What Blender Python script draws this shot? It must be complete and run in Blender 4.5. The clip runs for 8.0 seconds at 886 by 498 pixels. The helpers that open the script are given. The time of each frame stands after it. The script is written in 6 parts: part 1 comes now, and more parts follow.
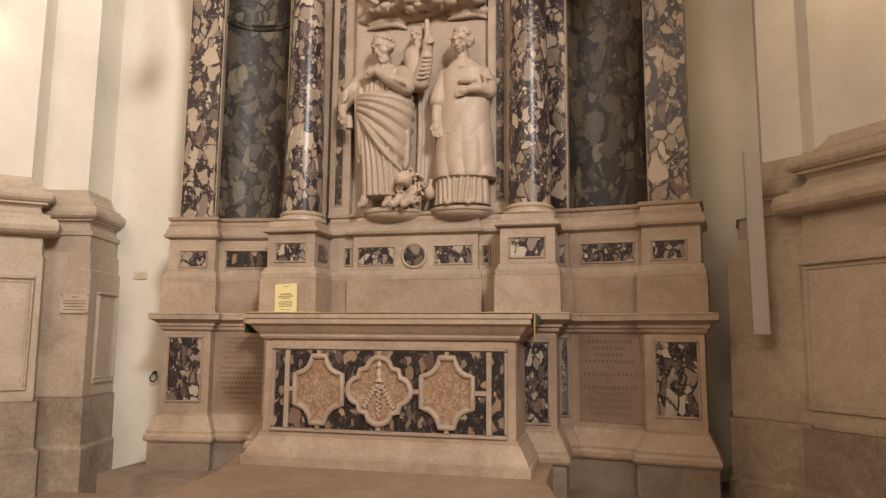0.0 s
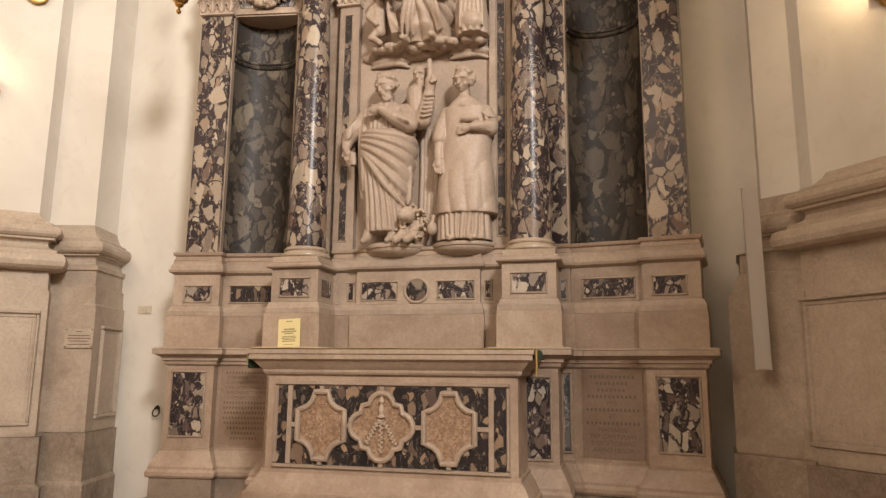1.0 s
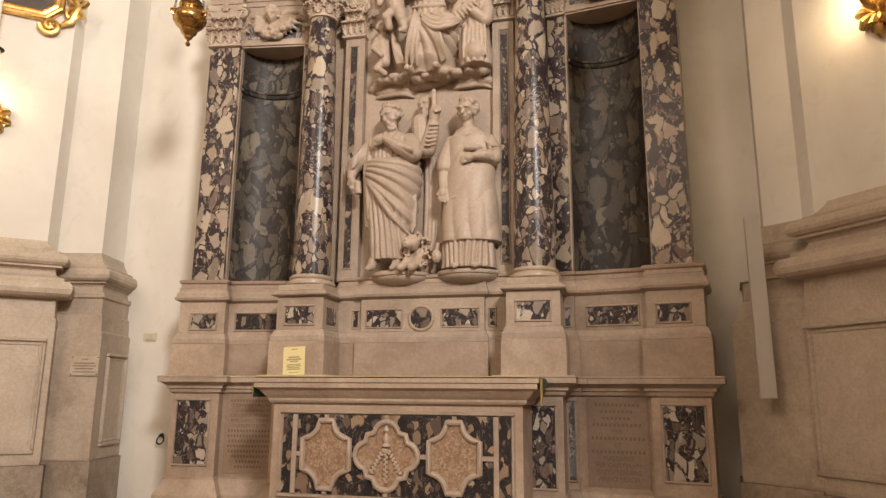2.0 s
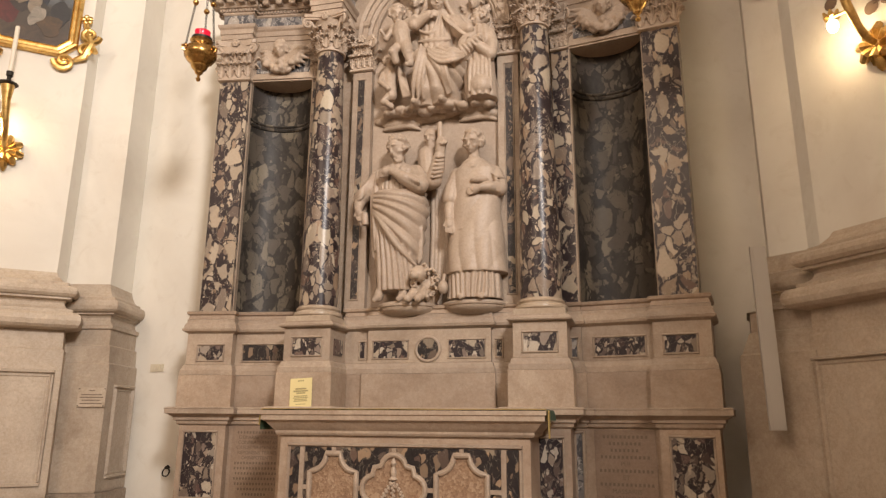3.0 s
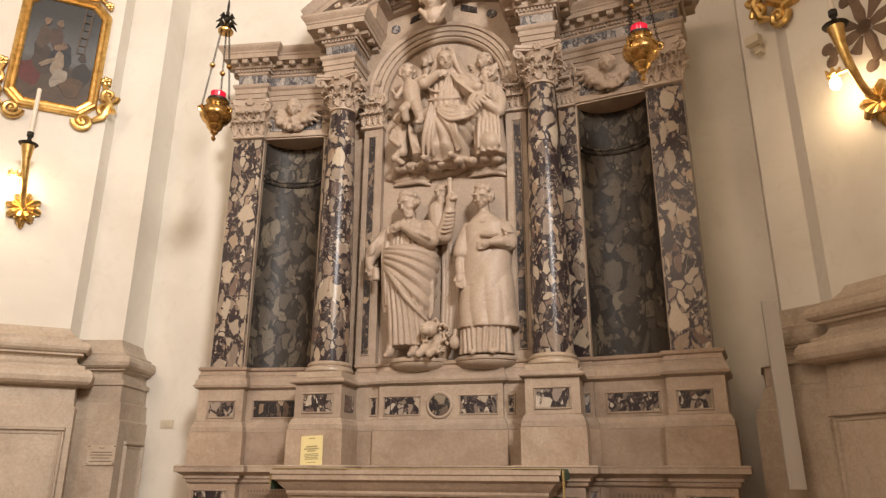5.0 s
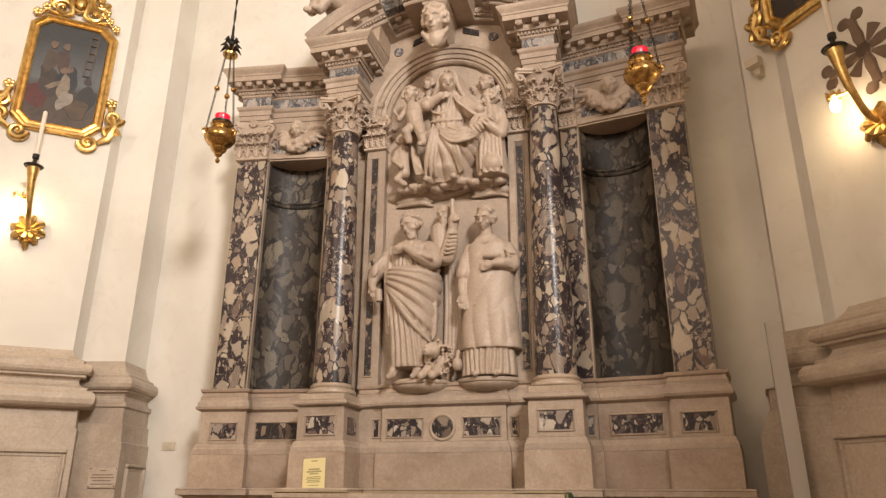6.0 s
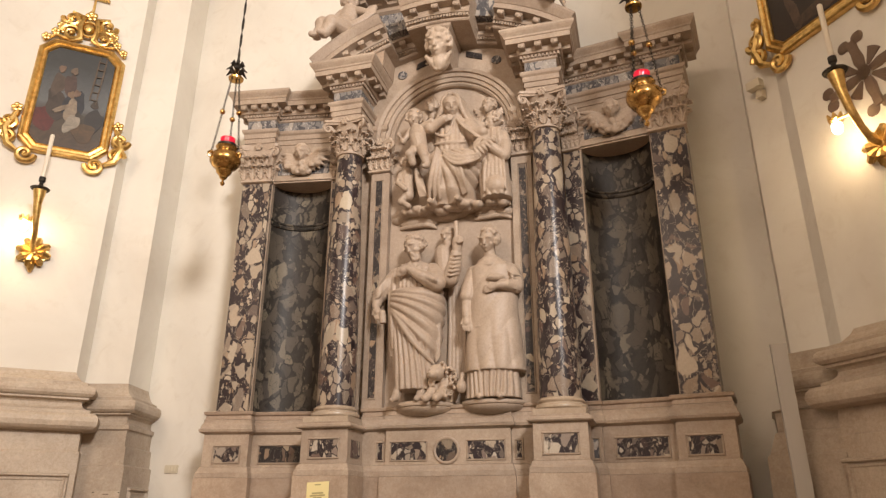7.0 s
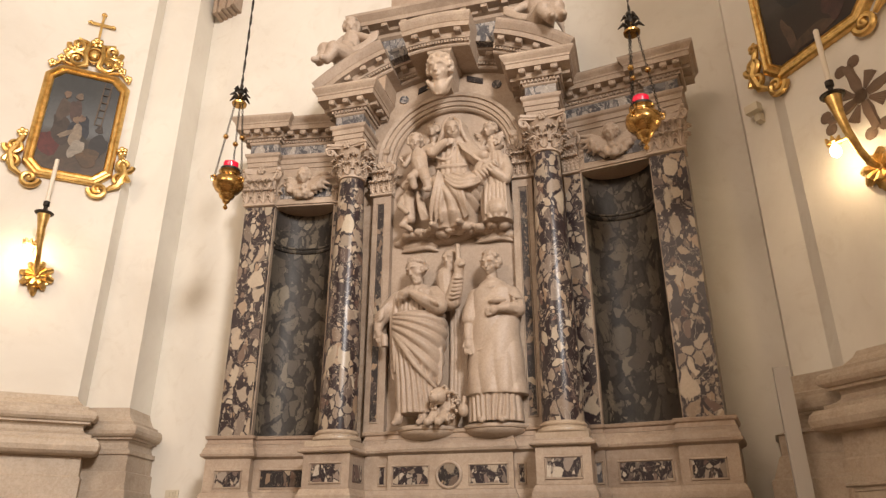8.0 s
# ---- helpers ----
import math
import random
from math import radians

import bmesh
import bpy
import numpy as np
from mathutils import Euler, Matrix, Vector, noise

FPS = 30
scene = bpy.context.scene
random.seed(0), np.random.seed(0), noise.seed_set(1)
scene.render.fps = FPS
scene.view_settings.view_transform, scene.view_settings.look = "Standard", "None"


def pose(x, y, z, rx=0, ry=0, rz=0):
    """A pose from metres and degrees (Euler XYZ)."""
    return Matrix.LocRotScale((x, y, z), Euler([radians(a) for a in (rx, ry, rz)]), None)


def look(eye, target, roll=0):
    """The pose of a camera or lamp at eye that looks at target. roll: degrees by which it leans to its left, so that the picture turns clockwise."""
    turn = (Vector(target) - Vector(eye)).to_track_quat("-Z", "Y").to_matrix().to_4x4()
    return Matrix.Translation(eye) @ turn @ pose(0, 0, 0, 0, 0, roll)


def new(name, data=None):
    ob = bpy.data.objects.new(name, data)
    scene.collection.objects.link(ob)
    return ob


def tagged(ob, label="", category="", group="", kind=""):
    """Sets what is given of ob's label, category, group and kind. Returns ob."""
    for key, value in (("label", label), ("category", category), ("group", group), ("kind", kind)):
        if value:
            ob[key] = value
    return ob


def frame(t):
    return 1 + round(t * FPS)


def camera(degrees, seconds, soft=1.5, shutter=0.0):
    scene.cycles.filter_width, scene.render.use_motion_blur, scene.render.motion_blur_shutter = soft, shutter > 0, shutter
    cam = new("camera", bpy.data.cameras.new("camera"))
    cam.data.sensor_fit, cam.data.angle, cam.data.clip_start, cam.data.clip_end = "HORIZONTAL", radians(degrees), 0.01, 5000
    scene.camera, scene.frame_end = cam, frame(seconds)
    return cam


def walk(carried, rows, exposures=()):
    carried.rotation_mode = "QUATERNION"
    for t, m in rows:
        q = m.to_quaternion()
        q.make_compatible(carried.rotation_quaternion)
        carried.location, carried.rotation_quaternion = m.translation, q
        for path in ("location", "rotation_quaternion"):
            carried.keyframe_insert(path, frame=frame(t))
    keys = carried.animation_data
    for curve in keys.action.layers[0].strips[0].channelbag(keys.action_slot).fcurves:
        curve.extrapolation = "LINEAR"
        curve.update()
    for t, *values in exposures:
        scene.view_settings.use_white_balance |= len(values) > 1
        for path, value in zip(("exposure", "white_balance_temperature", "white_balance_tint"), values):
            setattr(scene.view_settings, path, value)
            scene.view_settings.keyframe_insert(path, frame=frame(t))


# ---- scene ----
cam = camera(65.4, 8.0, soft=1.35)
PATH = [
    (0, (1.375, -4.348, 1.047), (0.924, -2.417, 1.303), 0.5),
    (0.5, (1.382, -4.371, 1.062), (0.928, -2.446, 1.359), 0.4),
    (1, (1.391, -4.396, 1.071), (0.934, -2.48, 1.416), 0.5),
    (1.5, (1.392, -4.419, 1.087), (0.933, -2.509, 1.464), 0.5),
    (3, (1.39, -4.472, 1.13), (0.915, -2.591, 1.615), 0.4),
    (3.5, (1.385, -4.493, 1.149), (0.907, -2.621, 1.668), 0.4),
    (4, (1.384, -4.506, 1.159), (0.901, -2.647, 1.714), 0.4),
    (4.5, (1.384, -4.513, 1.175), (0.896, -2.664, 1.761), 0.3),
    (6, (1.384, -4.539, 1.21), (0.892, -2.718, 1.873), 0.2),
    (6.5, (1.382, -4.546, 1.217), (0.888, -2.734, 1.905), 0.2),
    (7, (1.38, -4.555, 1.222), (0.885, -2.755, 1.939), 0.2),
    (7.5, (1.383, -4.566, 1.227), (0.887, -2.777, 1.971), 0.2),
    (8, (1.387, -4.579, 1.233), (0.893, -2.801, 2.006), 0.1),
]
walk(cam, [(t, look(eye, target, roll)) for t, eye, target, roll in PATH])

# ---- world and light ----
world = bpy.data.worlds.new("nave_dusk")
scene.world = world
world.use_nodes = True
world.node_tree.nodes["Background"].inputs[0].default_value = (1.0, 0.88, 0.76, 1)
world.node_tree.nodes["Background"].inputs[1].default_value = 0.08


def lamp(name, kind, energy, colour, m, size=0.1, size_y=None):
    data = bpy.data.lights.new(name, kind)
    data.energy, data.color = energy, colour
    if kind == "AREA":
        data.shape, data.size, data.size_y = "RECTANGLE", size, size_y or size
    else:
        data.shadow_soft_size = size
    ob = new(name, data)
    ob.matrix_world = m
    return ob


# the nave behind the camera: unseen window light, high on its far side, past the added arch jamb
window = lamp("window_light", "AREA", 450, (1.0, 0.925, 0.87), look((5.2, -8.3, 6.6), (-2.0, 0.9, 5.0)), 1.3, 1.7)
window.data.spread = 2.0
# unseen fill added behind the camera, dim and wide, for the nave's general light
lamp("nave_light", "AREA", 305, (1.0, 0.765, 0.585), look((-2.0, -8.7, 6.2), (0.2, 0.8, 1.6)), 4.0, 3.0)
SCONCE_W = 5


# ---- materials ----
class Mat:
    """A node material under construction."""

    def __init__(self, name, rough=0.5, metal=0.0, spec=0.5):
        self.m = bpy.data.materials.new(name)
        self.m.use_nodes = True
        self.t = self.m.node_tree
        self.b = self.t.nodes["Principled BSDF"]
        self.b.inputs["Roughness"].default_value = rough
        self.b.inputs["Metallic"].default_value = metal
        self.b.inputs["Specular IOR Level"].default_value = spec
        self.co = self.t.nodes.new("ShaderNodeTexCoord").outputs["Object"]

    def n(self, kind, **kw):
        node = self.t.nodes.new("ShaderNode" + kind)
        for k, v in kw.items():
            node.inputs[k].default_value = v
        return node

    def link(self, a, b):
        self.t.links.new(a, b)

    def noise(self, scale, detail=5, rough=0.6, co=None, dist=0.0):
        k = self.n("TexNoise", Scale=scale, Detail=detail, Roughness=rough, Distortion=dist)
        self.link(co or self.co, k.inputs["Vector"])
        return k.outputs["Fac"]

    def ramp(self, fac, *stops):
        r = self.t.nodes.new("ShaderNodeValToRGB")
        e = r.color_ramp.elements
        while len(e) < len(stops):
            e.new(0.5)
        for k, (p, c) in zip(e, stops):
            k.position, k.color = p, (*c, 1) if len(c) == 3 else c
        self.link(fac, r.inputs[0])
        return r.outputs[0]

    def mix(self, fac, a, b, mode="MIX"):
        k = self.t.nodes.new("ShaderNodeMix")
        k.data_type, k.blend_type = "RGBA", mode
        for sock, v in ((k.inputs[0], fac), (k.inputs[6], a), (k.inputs[7], b)):
            if isinstance(v, (int, float)):
                sock.default_value = v
            elif isinstance(v, tuple):
                sock.default_value = (*v, 1)
            else:
                self.link(v, sock)
        return k.outputs[2]

    def colour(self, c):
        if isinstance(c, tuple):
            self.b.inputs["Base Color"].default_value = (*c, 1)
        else:
            self.link(c, self.b.inputs["Base Color"])
        return self

    def rough(self, fac, lo, hi):
        k = self.n("MapRange", **{"To Min": lo, "To Max": hi})
        self.link(fac, k.inputs[0])
        self.link(k.outputs[0], self.b.inputs["Roughness"])
        return self

    def bump(self, fac, strength=0.3, dist=0.005):
        k = self.n("Bump", Strength=strength, Distance=dist)
        self.link(fac, k.inputs["Height"])
        self.link(k.outputs[0], self.b.inputs["Normal"])
        return self


def stone(name, dark, light, stain, rough=(0.45, 0.75), scale=1.0, wear=0.5):
    m = Mat(name)
    big = m.noise(1.7 * scale, 7, 0.62, dist=0.6)
    fine = m.noise(45 * scale, 6, 0.75)
    grit = m.noise(160 * scale, 3, 0.7)
    mid = m.noise(6 * scale, 9, 0.72, dist=0.3)
    base = m.ramp(big, (0.28, dark), (0.72, light))
    veins = m.ramp(mid, (0.42, (1, 1, 1)), (0.49, stain), (0.55, (1, 1, 1)))
    c = m.mix(wear * 0.35, base, veins, "MULTIPLY")
    patches = m.ramp(m.noise(2.6 * scale, 10, 0.75, dist=0.3), (0.54, (1, 1, 1)), (0.66, tuple(0.55 + 0.3 * k for k in stain)))
    c = m.mix(wear, c, patches, "MULTIPLY")
    pale = m.ramp(m.noise(4.1 * scale, 9, 0.72, dist=0.4), (0.60, (1, 1, 1)), (0.70, (1.22, 1.22, 1.2)))
    c = m.mix(wear, c, pale, "MULTIPLY")
    info = m.t.nodes.new("ShaderNodeObjectInfo").outputs["Random"]
    tint = m.ramp(info, (0, (0.9, 0.88, 0.86)), (1, (1.06, 1.04, 1.0)))
    c = m.mix(1.0, c, tint, "MULTIPLY")
    c = m.mix(0.34, c, m.ramp(fine, (0.32, (0.52, 0.47, 0.42)), (0.6, (1, 1, 1))), "MULTIPLY")
    c = m.mix(0.2, c, m.ramp(grit, (0.35, (0.5, 0.46, 0.42)), (0.6, (1.1, 1.1, 1.1))), "MULTIPLY")
    return m.colour(c).rough(mid, *rough).bump(m.mix(0.4, fine, mid), 0.3, 0.006).m


def breccia(name, ground, clasts, scale=1.0, cover=0.55, rough=(0.06, 0.22), veins=(0.7, 0.66, 0.6)):
    """Broken pale pieces of many sizes in a dark ground."""
    m = Mat(name)
    warp = m.n("TexNoise", Scale=6.0 * scale, Detail=4)
    m.link(m.co, warp.inputs["Vector"])
    info = m.t.nodes.new("ShaderNodeObjectInfo").outputs["Random"]
    shift = m.n("VectorMath")
    shift.operation = "MULTIPLY_ADD"
    m.link(warp.outputs["Color"], shift.inputs[0])
    shift.inputs[1].default_value = (0.11 / scale,) * 3
    tall = m.n("VectorMath")
    tall.operation = "MULTIPLY"
    m.link(m.co, tall.inputs[0])
    tall.inputs[1].default_value = (1.15, 1.15, 0.75)
    m.link(tall.outputs[0], shift.inputs[2])
    move = m.n("VectorMath")
    move.operation = "MULTIPLY_ADD"
    comb = m.n("CombineXYZ")
    for k in range(3):
        m.link(info, comb.inputs[k])
    m.link(comb.outputs[0], move.inputs[0])
    move.inputs[1].default_value = (7.3, 5.1, 9.7)
    m.link(shift.outputs[0], move.inputs[2])
    co = move.outputs[0]

    def cells(s, edge, keep):
        v = m.n("TexVoronoi", Scale=s, Randomness=1.0)
        v.feature = "F1"
        m.link(co, v.inputs["Vector"])
        d = m.n("TexVoronoi", Scale=s, Randomness=1.0)
        d.feature = "DISTANCE_TO_EDGE"
        m.link(co, d.inputs["Vector"])
        sep = m.n("SeparateColor")
        m.link(v.outputs["Color"], sep.inputs[0])
        inside = m.ramp(d.outputs["Distance"], (edge, (0, 0, 0)), (edge + 0.05, (1, 1, 1)))
        chosen = m.ramp(sep.outputs[1], (keep, (1, 1, 1)), (keep + 0.01, (0, 0, 0)))
        mask = m.mix(1.0, inside, chosen, "MULTIPLY")
        hue = m.ramp(sep.outputs[0], *[(k / (len(clasts) - 1), c) for k, c in enumerate(clasts)])
        return mask, hue

    grain = m.noise(26 * scale, 7, 0.7, co)
    gr = m.ramp(grain, (0.3, ground[0]), (0.7, ground[1]))
    m3, h3 = cells(38 * scale, 0.12, cover * 0.45)
    m2, h2 = cells(17 * scale, 0.06, cover * 0.9)
    m1, h1 = cells(9.5 * scale, 0.08, cover)
    c = m.mix(m3, gr, h3)
    c = m.mix(m2, c, h2)
    c = m.mix(m1, c, h1)
    vein = m.noise(8 * scale, 3, 0.5, co, 1.5)
    vm = m.ramp(vein, (0.488, (0, 0, 0)), (0.5, (0.8, 0.8, 0.8)), (0.512, (0, 0, 0)))
    c = m.mix(vm, c, veins)
    c = m.mix(0.3, c, m.ramp(m.noise(60 * scale, 5, 0.7), (0.3, (0.5, 0.48, 0.46)), (0.7, (1, 1, 1))), "MULTIPLY")
    m.b.inputs["Specular IOR Level"].default_value = 0.35
    return m.colour(c).rough(m.noise(5), *rough).m


LIMESTONE = stone("limestone", (0.325, 0.242, 0.182), (0.525, 0.42, 0.33), (0.72, 0.58, 0.46), (0.4, 0.7), 1.0, 0.7)
DADO = stone("dado_limestone", (0.43, 0.36, 0.29), (0.62, 0.54, 0.45), (0.72, 0.6, 0.48), (0.45, 0.75), 1.0, 0.75)
PLINTH = stone("worn_plinth_stone", (0.20, 0.155, 0.12), (0.38, 0.31, 0.245), (0.5, 0.42, 0.36), (0.6, 0.9), 1.6)
PALE = stone("pale_marble", (0.44, 0.352, 0.264), (0.528, 0.44, 0.344), (0.85, 0.75, 0.65), (0.2, 0.4))
DRESSED = stone("pale_dressed_limestone", (0.345, 0.272, 0.212), (0.53, 0.435, 0.35), (0.66, 0.54, 0.45), (0.4, 0.65), 1.3, 0.6)
STATUE = stone("statuary_marble", (0.435, 0.345, 0.27), (0.555, 0.455, 0.37), (0.85, 0.76, 0.68), (0.4, 0.6), 1.0, 0.25)
BRECCIA = breccia("purple_breccia", ((0.018, 0.012, 0.013), (0.050, 0.033, 0.035)),
                  ((0.52, 0.44, 0.33), (0.09, 0.058, 0.052), (0.55, 0.46, 0.35), (0.30, 0.205, 0.135), (0.44, 0.37, 0.28), (0.12, 0.066, 0.05), (0.40, 0.33, 0.25)), 0.88, 0.50, (0.22, 0.42), (0.42, 0.36, 0.29))
BRECCIA_DARK = breccia("dark_breccia", ((0.012, 0.009, 0.009), (0.034, 0.026, 0.026)),
                       ((0.46, 0.37, 0.26), (0.07, 0.047, 0.042), (0.30, 0.21, 0.14), (0.055, 0.042, 0.042), (0.42, 0.29, 0.18), (0.09, 0.055, 0.048)), 1.15, 0.26, (0.35, 0.55), (0.2, 0.17, 0.14))
PANEL = breccia("panel_breccia", ((0.016, 0.010, 0.012), (0.040, 0.026, 0.028)),
                ((0.52, 0.45, 0.36), (0.06, 0.035, 0.033), (0.42, 0.34, 0.25), (0.56, 0.49, 0.40), (0.10, 0.05, 0.045), (0.46, 0.38, 0.29)), 1.25, 0.5, (0.42, 0.6), (0.3, 0.25, 0.2))
NICHE = breccia("green_grey_breccia", ((0.020, 0.0165, 0.014), (0.046, 0.039, 0.032)),
                ((0.075, 0.062, 0.05), (0.135, 0.113, 0.084), (0.042, 0.035, 0.032), (0.20, 0.168, 0.122), (0.06, 0.05, 0.045), (0.10, 0.082, 0.062)), 0.6, 0.66, (0.42, 0.62), (0.02, 0.018, 0.017))
GREYBLUE = breccia("grey_blue_breccia", ((0.055, 0.053, 0.06), (0.13, 0.124, 0.126)),
                   ((0.34, 0.305, 0.27), (0.20, 0.19, 0.192), (0.42, 0.37, 0.32), (0.15, 0.146, 0.152), (0.26, 0.24, 0.22)), 1.0, 0.55, (0.4, 0.6))

m = Mat("rosy_conglomerate", 0.6)
v = m.n("TexVoronoi", Scale=70.0)
m.link(m.co, v.inputs["Vector"])
sep = m.n("SeparateColor")
m.link(v.outputs["Color"], sep.inputs[0])
c = m.ramp(sep.outputs[0], (0, (0.25, 0.155, 0.095)), (0.5, (0.33, 0.215, 0.135)), (1, (0.42, 0.30, 0.20)))
c = m.mix(0.5, c, m.ramp(m.noise(9), (0.35, (0.7, 0.6, 0.5)), (0.65, (1, 1, 1))), "MULTIPLY")
ROSY = m.colour(c).bump(v.outputs["Distance"], 0.5, 0.004).m


def plaster(name, light, dark):
    m = Mat(name, 0.85)
    big = m.noise(0.9, 6, 0.6, dist=0.5)
    mid = m.noise(4.5, 8, 0.65, dist=1.0)
    fine = m.noise(90, 4, 0.6)
    c = m.ramp(big, (0.3, dark), (0.62, light))
    c = m.mix(0.25, c, m.ramp(mid, (0.28, (0.72, 0.66, 0.58)), (0.45, (1, 1, 1))), "MULTIPLY")
    return m.colour(c).bump(m.mix(0.5, mid, fine), 0.25, 0.006).m


PLASTER = plaster("lime_plaster", (0.80, 0.76, 0.68), (0.70, 0.65, 0.57))

m = Mat("floor_slabs", 0.5)
c = m.ramp(m.noise(2.0, 6, 0.6), (0.3, (0.26, 0.175, 0.115)), (0.7, (0.37, 0.265, 0.185)))
c = m.mix(0.4, c, m.ramp(m.noise(14, 8, 0.7), (0.35, (0.55, 0.5, 0.45)), (0.6, (1, 1, 1))), "MULTIPLY")
FLOORSTONE = m.colour(c).rough(m.noise(6), 0.3, 0.6).bump(m.noise(30), 0.2, 0.004).m


def metal(name, light, dark, rough=(0.2, 0.45), metallic=1.0):
    m = Mat(name, 0.3, metallic)
    c = m.ramp(m.noise(18, 6, 0.65), (0.35, dark), (0.6, light))
    return m.colour(c).rough(m.noise(24), *rough).bump(m.noise(50), 0.2, 0.003).m


GILT = metal("gilding", (0.80, 0.55, 0.21), (0.50, 0.31, 0.10), (0.25, 0.45))
BRASS = metal("aged_brass", (0.66, 0.42, 0.15), (0.30, 0.16, 0.05), (0.15, 0.35))
IRON = metal("blackened_metal", (0.06, 0.05, 0.04), (0.02, 0.018, 0.015), (0.4, 0.7), 0.7)
DUCT = Mat("grey_plastic", 0.45).colour((0.50, 0.47, 0.43)).m
PAPER = Mat("yellow_paper", 0.8).colour((0.78, 0.66, 0.33)).m
PRINT = Mat("faded_ink", 0.8).colour((0.40, 0.33, 0.16)).m
ENGRAVED = Mat("engraved_letters", 0.9).colour((0.17, 0.125, 0.09)).m
CLOTH = stone("green_cloth", (0.03, 0.06, 0.035), (0.05, 0.09, 0.05), (0.8, 0.8, 0.8), (0.85, 0.95), 3)
BRAID = Mat("gold_braid", 0.7).colour((0.42, 0.30, 0.10)).m
WAX = Mat("candle_wax", 0.5).colour((0.78, 0.70, 0.58)).m
RED = Mat("red_glass", 0.1).colour((0.55, 0.01, 0.03)).m
RED.node_tree.nodes["Principled BSDF"].inputs["Emission Color"].default_value = (0.8, 0.01, 0.05, 1)
RED.node_tree.nodes["Principled BSDF"].inputs["Emission Strength"].default_value = 0.5
IVORY = Mat("ivory_plastic", 0.5).colour((0.62, 0.55, 0.42)).m
BULB = Mat("lit_bulb", 0.3).colour((1, 0.9, 0.7)).m
BULB.node_tree.nodes["Principled BSDF"].inputs["Emission Color"].default_value = (1.0, 0.80, 0.50, 1)
BULB.node_tree.nodes["Principled BSDF"].inputs["Emission Strength"].default_value = 30.0
WALLCROSS = stone("brown_wall_paint", (0.16, 0.11, 0.08), (0.24, 0.17, 0.12), (0.7, 0.6, 0.5), (0.7, 0.9), 3)


def paint(name, c):
    m = Mat(name, 0.45)
    k = m.ramp(m.noise(7, 7, 0.7, dist=1.5), (0.3, tuple(x * 0.45 for x in c)), (0.7, tuple(min(1, x * 1.35) for x in c)))
    return m.colour(k).bump(m.noise(90), 0.2, 0.001).m


def canvas_paint(tall, ground):
    """Oil ground: brown earth, a pale horizon and a darkening sky."""
    m = Mat("canvas_dusk", 0.45)
    sep = m.n("SeparateXYZ")
    m.link(m.co, sep.inputs[0])
    k = m.n("Math")
    k.operation = "MULTIPLY_ADD"
    m.link(sep.outputs[2], k.inputs[0])
    k.inputs[1].default_value = 1 / tall
    wob = m.n("MapRange", **{"To Min": -0.07, "To Max": 0.07})
    m.link(m.noise(4, 6, 0.65, dist=1.0), wob.inputs[0])
    m.link(wob.outputs[0], k.inputs[2])
    g = ground
    c = m.ramp(k.outputs[0], (0.12, tuple(q * 0.9 for q in (g[0] * 1.6, g[1], g[2] * 0.6))), (0.36, tuple(q * 0.8 for q in (g[0] * 1.5, g[1] * 1.1, g[2] * 0.8))), (0.44, tuple(q * 2.6 for q in g)), (0.58, tuple(q * 2.0 for q in g)), (0.8, tuple(q * 0.9 for q in g)))
    c = m.mix(0.5, c, m.ramp(m.noise(9, 7, 0.7, dist=1.5), (0.3, (0.55, 0.55, 0.55)), (0.7, (1.2, 1.2, 1.2))), "MULTIPLY")
    return m.colour(c).bump(m.noise(90), 0.2, 0.001).m


# ---- mesh helpers ----
def ident(p):
    return p


def finish(bm, name, material, parent=None, label="", smooth=False, f=None, bevel=0.0):
    if f:
        for vert in bm.verts:
            vert.co = f(vert.co)
    if bevel:
        edges = [e for e in bm.edges if len(e.link_faces) == 2 and e.calc_face_angle(0) > 0.5]
        bmesh.ops.bevel(bm, geom=edges, offset=bevel, segments=1, affect="EDGES", clamp_overlap=True)
    bmesh.ops.recalc_face_normals(bm, faces=bm.faces)
    me = bpy.data.meshes.new(name)
    bm.to_mesh(me)
    bm.free()
    if smooth:
        me.polygons.foreach_set("use_smooth", [True] * len(me.polygons))
        me.set_sharp_from_angle(angle=radians(38))
    me.materials.append(material)
    ob = new(name, me)
    if parent:
        ob.parent = parent
    if label:
        ob["label"] = label
    return ob


def part(name, bm, material, parent, label="", smooth=False, f=None, bevel=0.0):
    return finish(bm, name, material, parent, label, smooth, f, bevel)


def thing(name, label, category, group="", at=(0, 0, 0)):
    ob = new(name)
    ob.empty_display_size = 0.1
    ob.location = at
    return tagged(ob, label, category, group)


def rings(bm, loops, cap=True, closed=True, wrap=False):
    """Joins loops of points, each to the next."""
    vs = [[bm.verts.new(p) for p in loop] for loop in loops]
    n = len(vs[0])
    for a, b in zip(vs, vs[1:] + (vs[:1] if wrap else [])):
        for i in range(n if closed else n - 1):
            j = (i + 1) % n
            try:
                bm.faces.new((a[i], a[j], b[j], b[i]))
            except ValueError:
                pass
    if cap:
        for loop in (vs[0], vs[-1]):
            try:
                bm.faces.new(loop)
            except ValueError:
                pass
    return bm


def block(bm, x0, x1, yf, yb, profile):
    """A block whose front and sides follow a moulding: (how far it stands out, z)."""
    return rings(bm, [[(x0 - o, yf - o, z), (x1 + o, yf - o, z), (x1 + o, yb, z), (x0 - o, yb, z)] for o, z in profile])


def box(bm, x0, x1, y0, y1, z0, z1):
    return rings(bm, [[(x0, y0, z), (x1, y0, z), (x1, y1, z), (x0, y1, z)] for z in (z0, z1)])


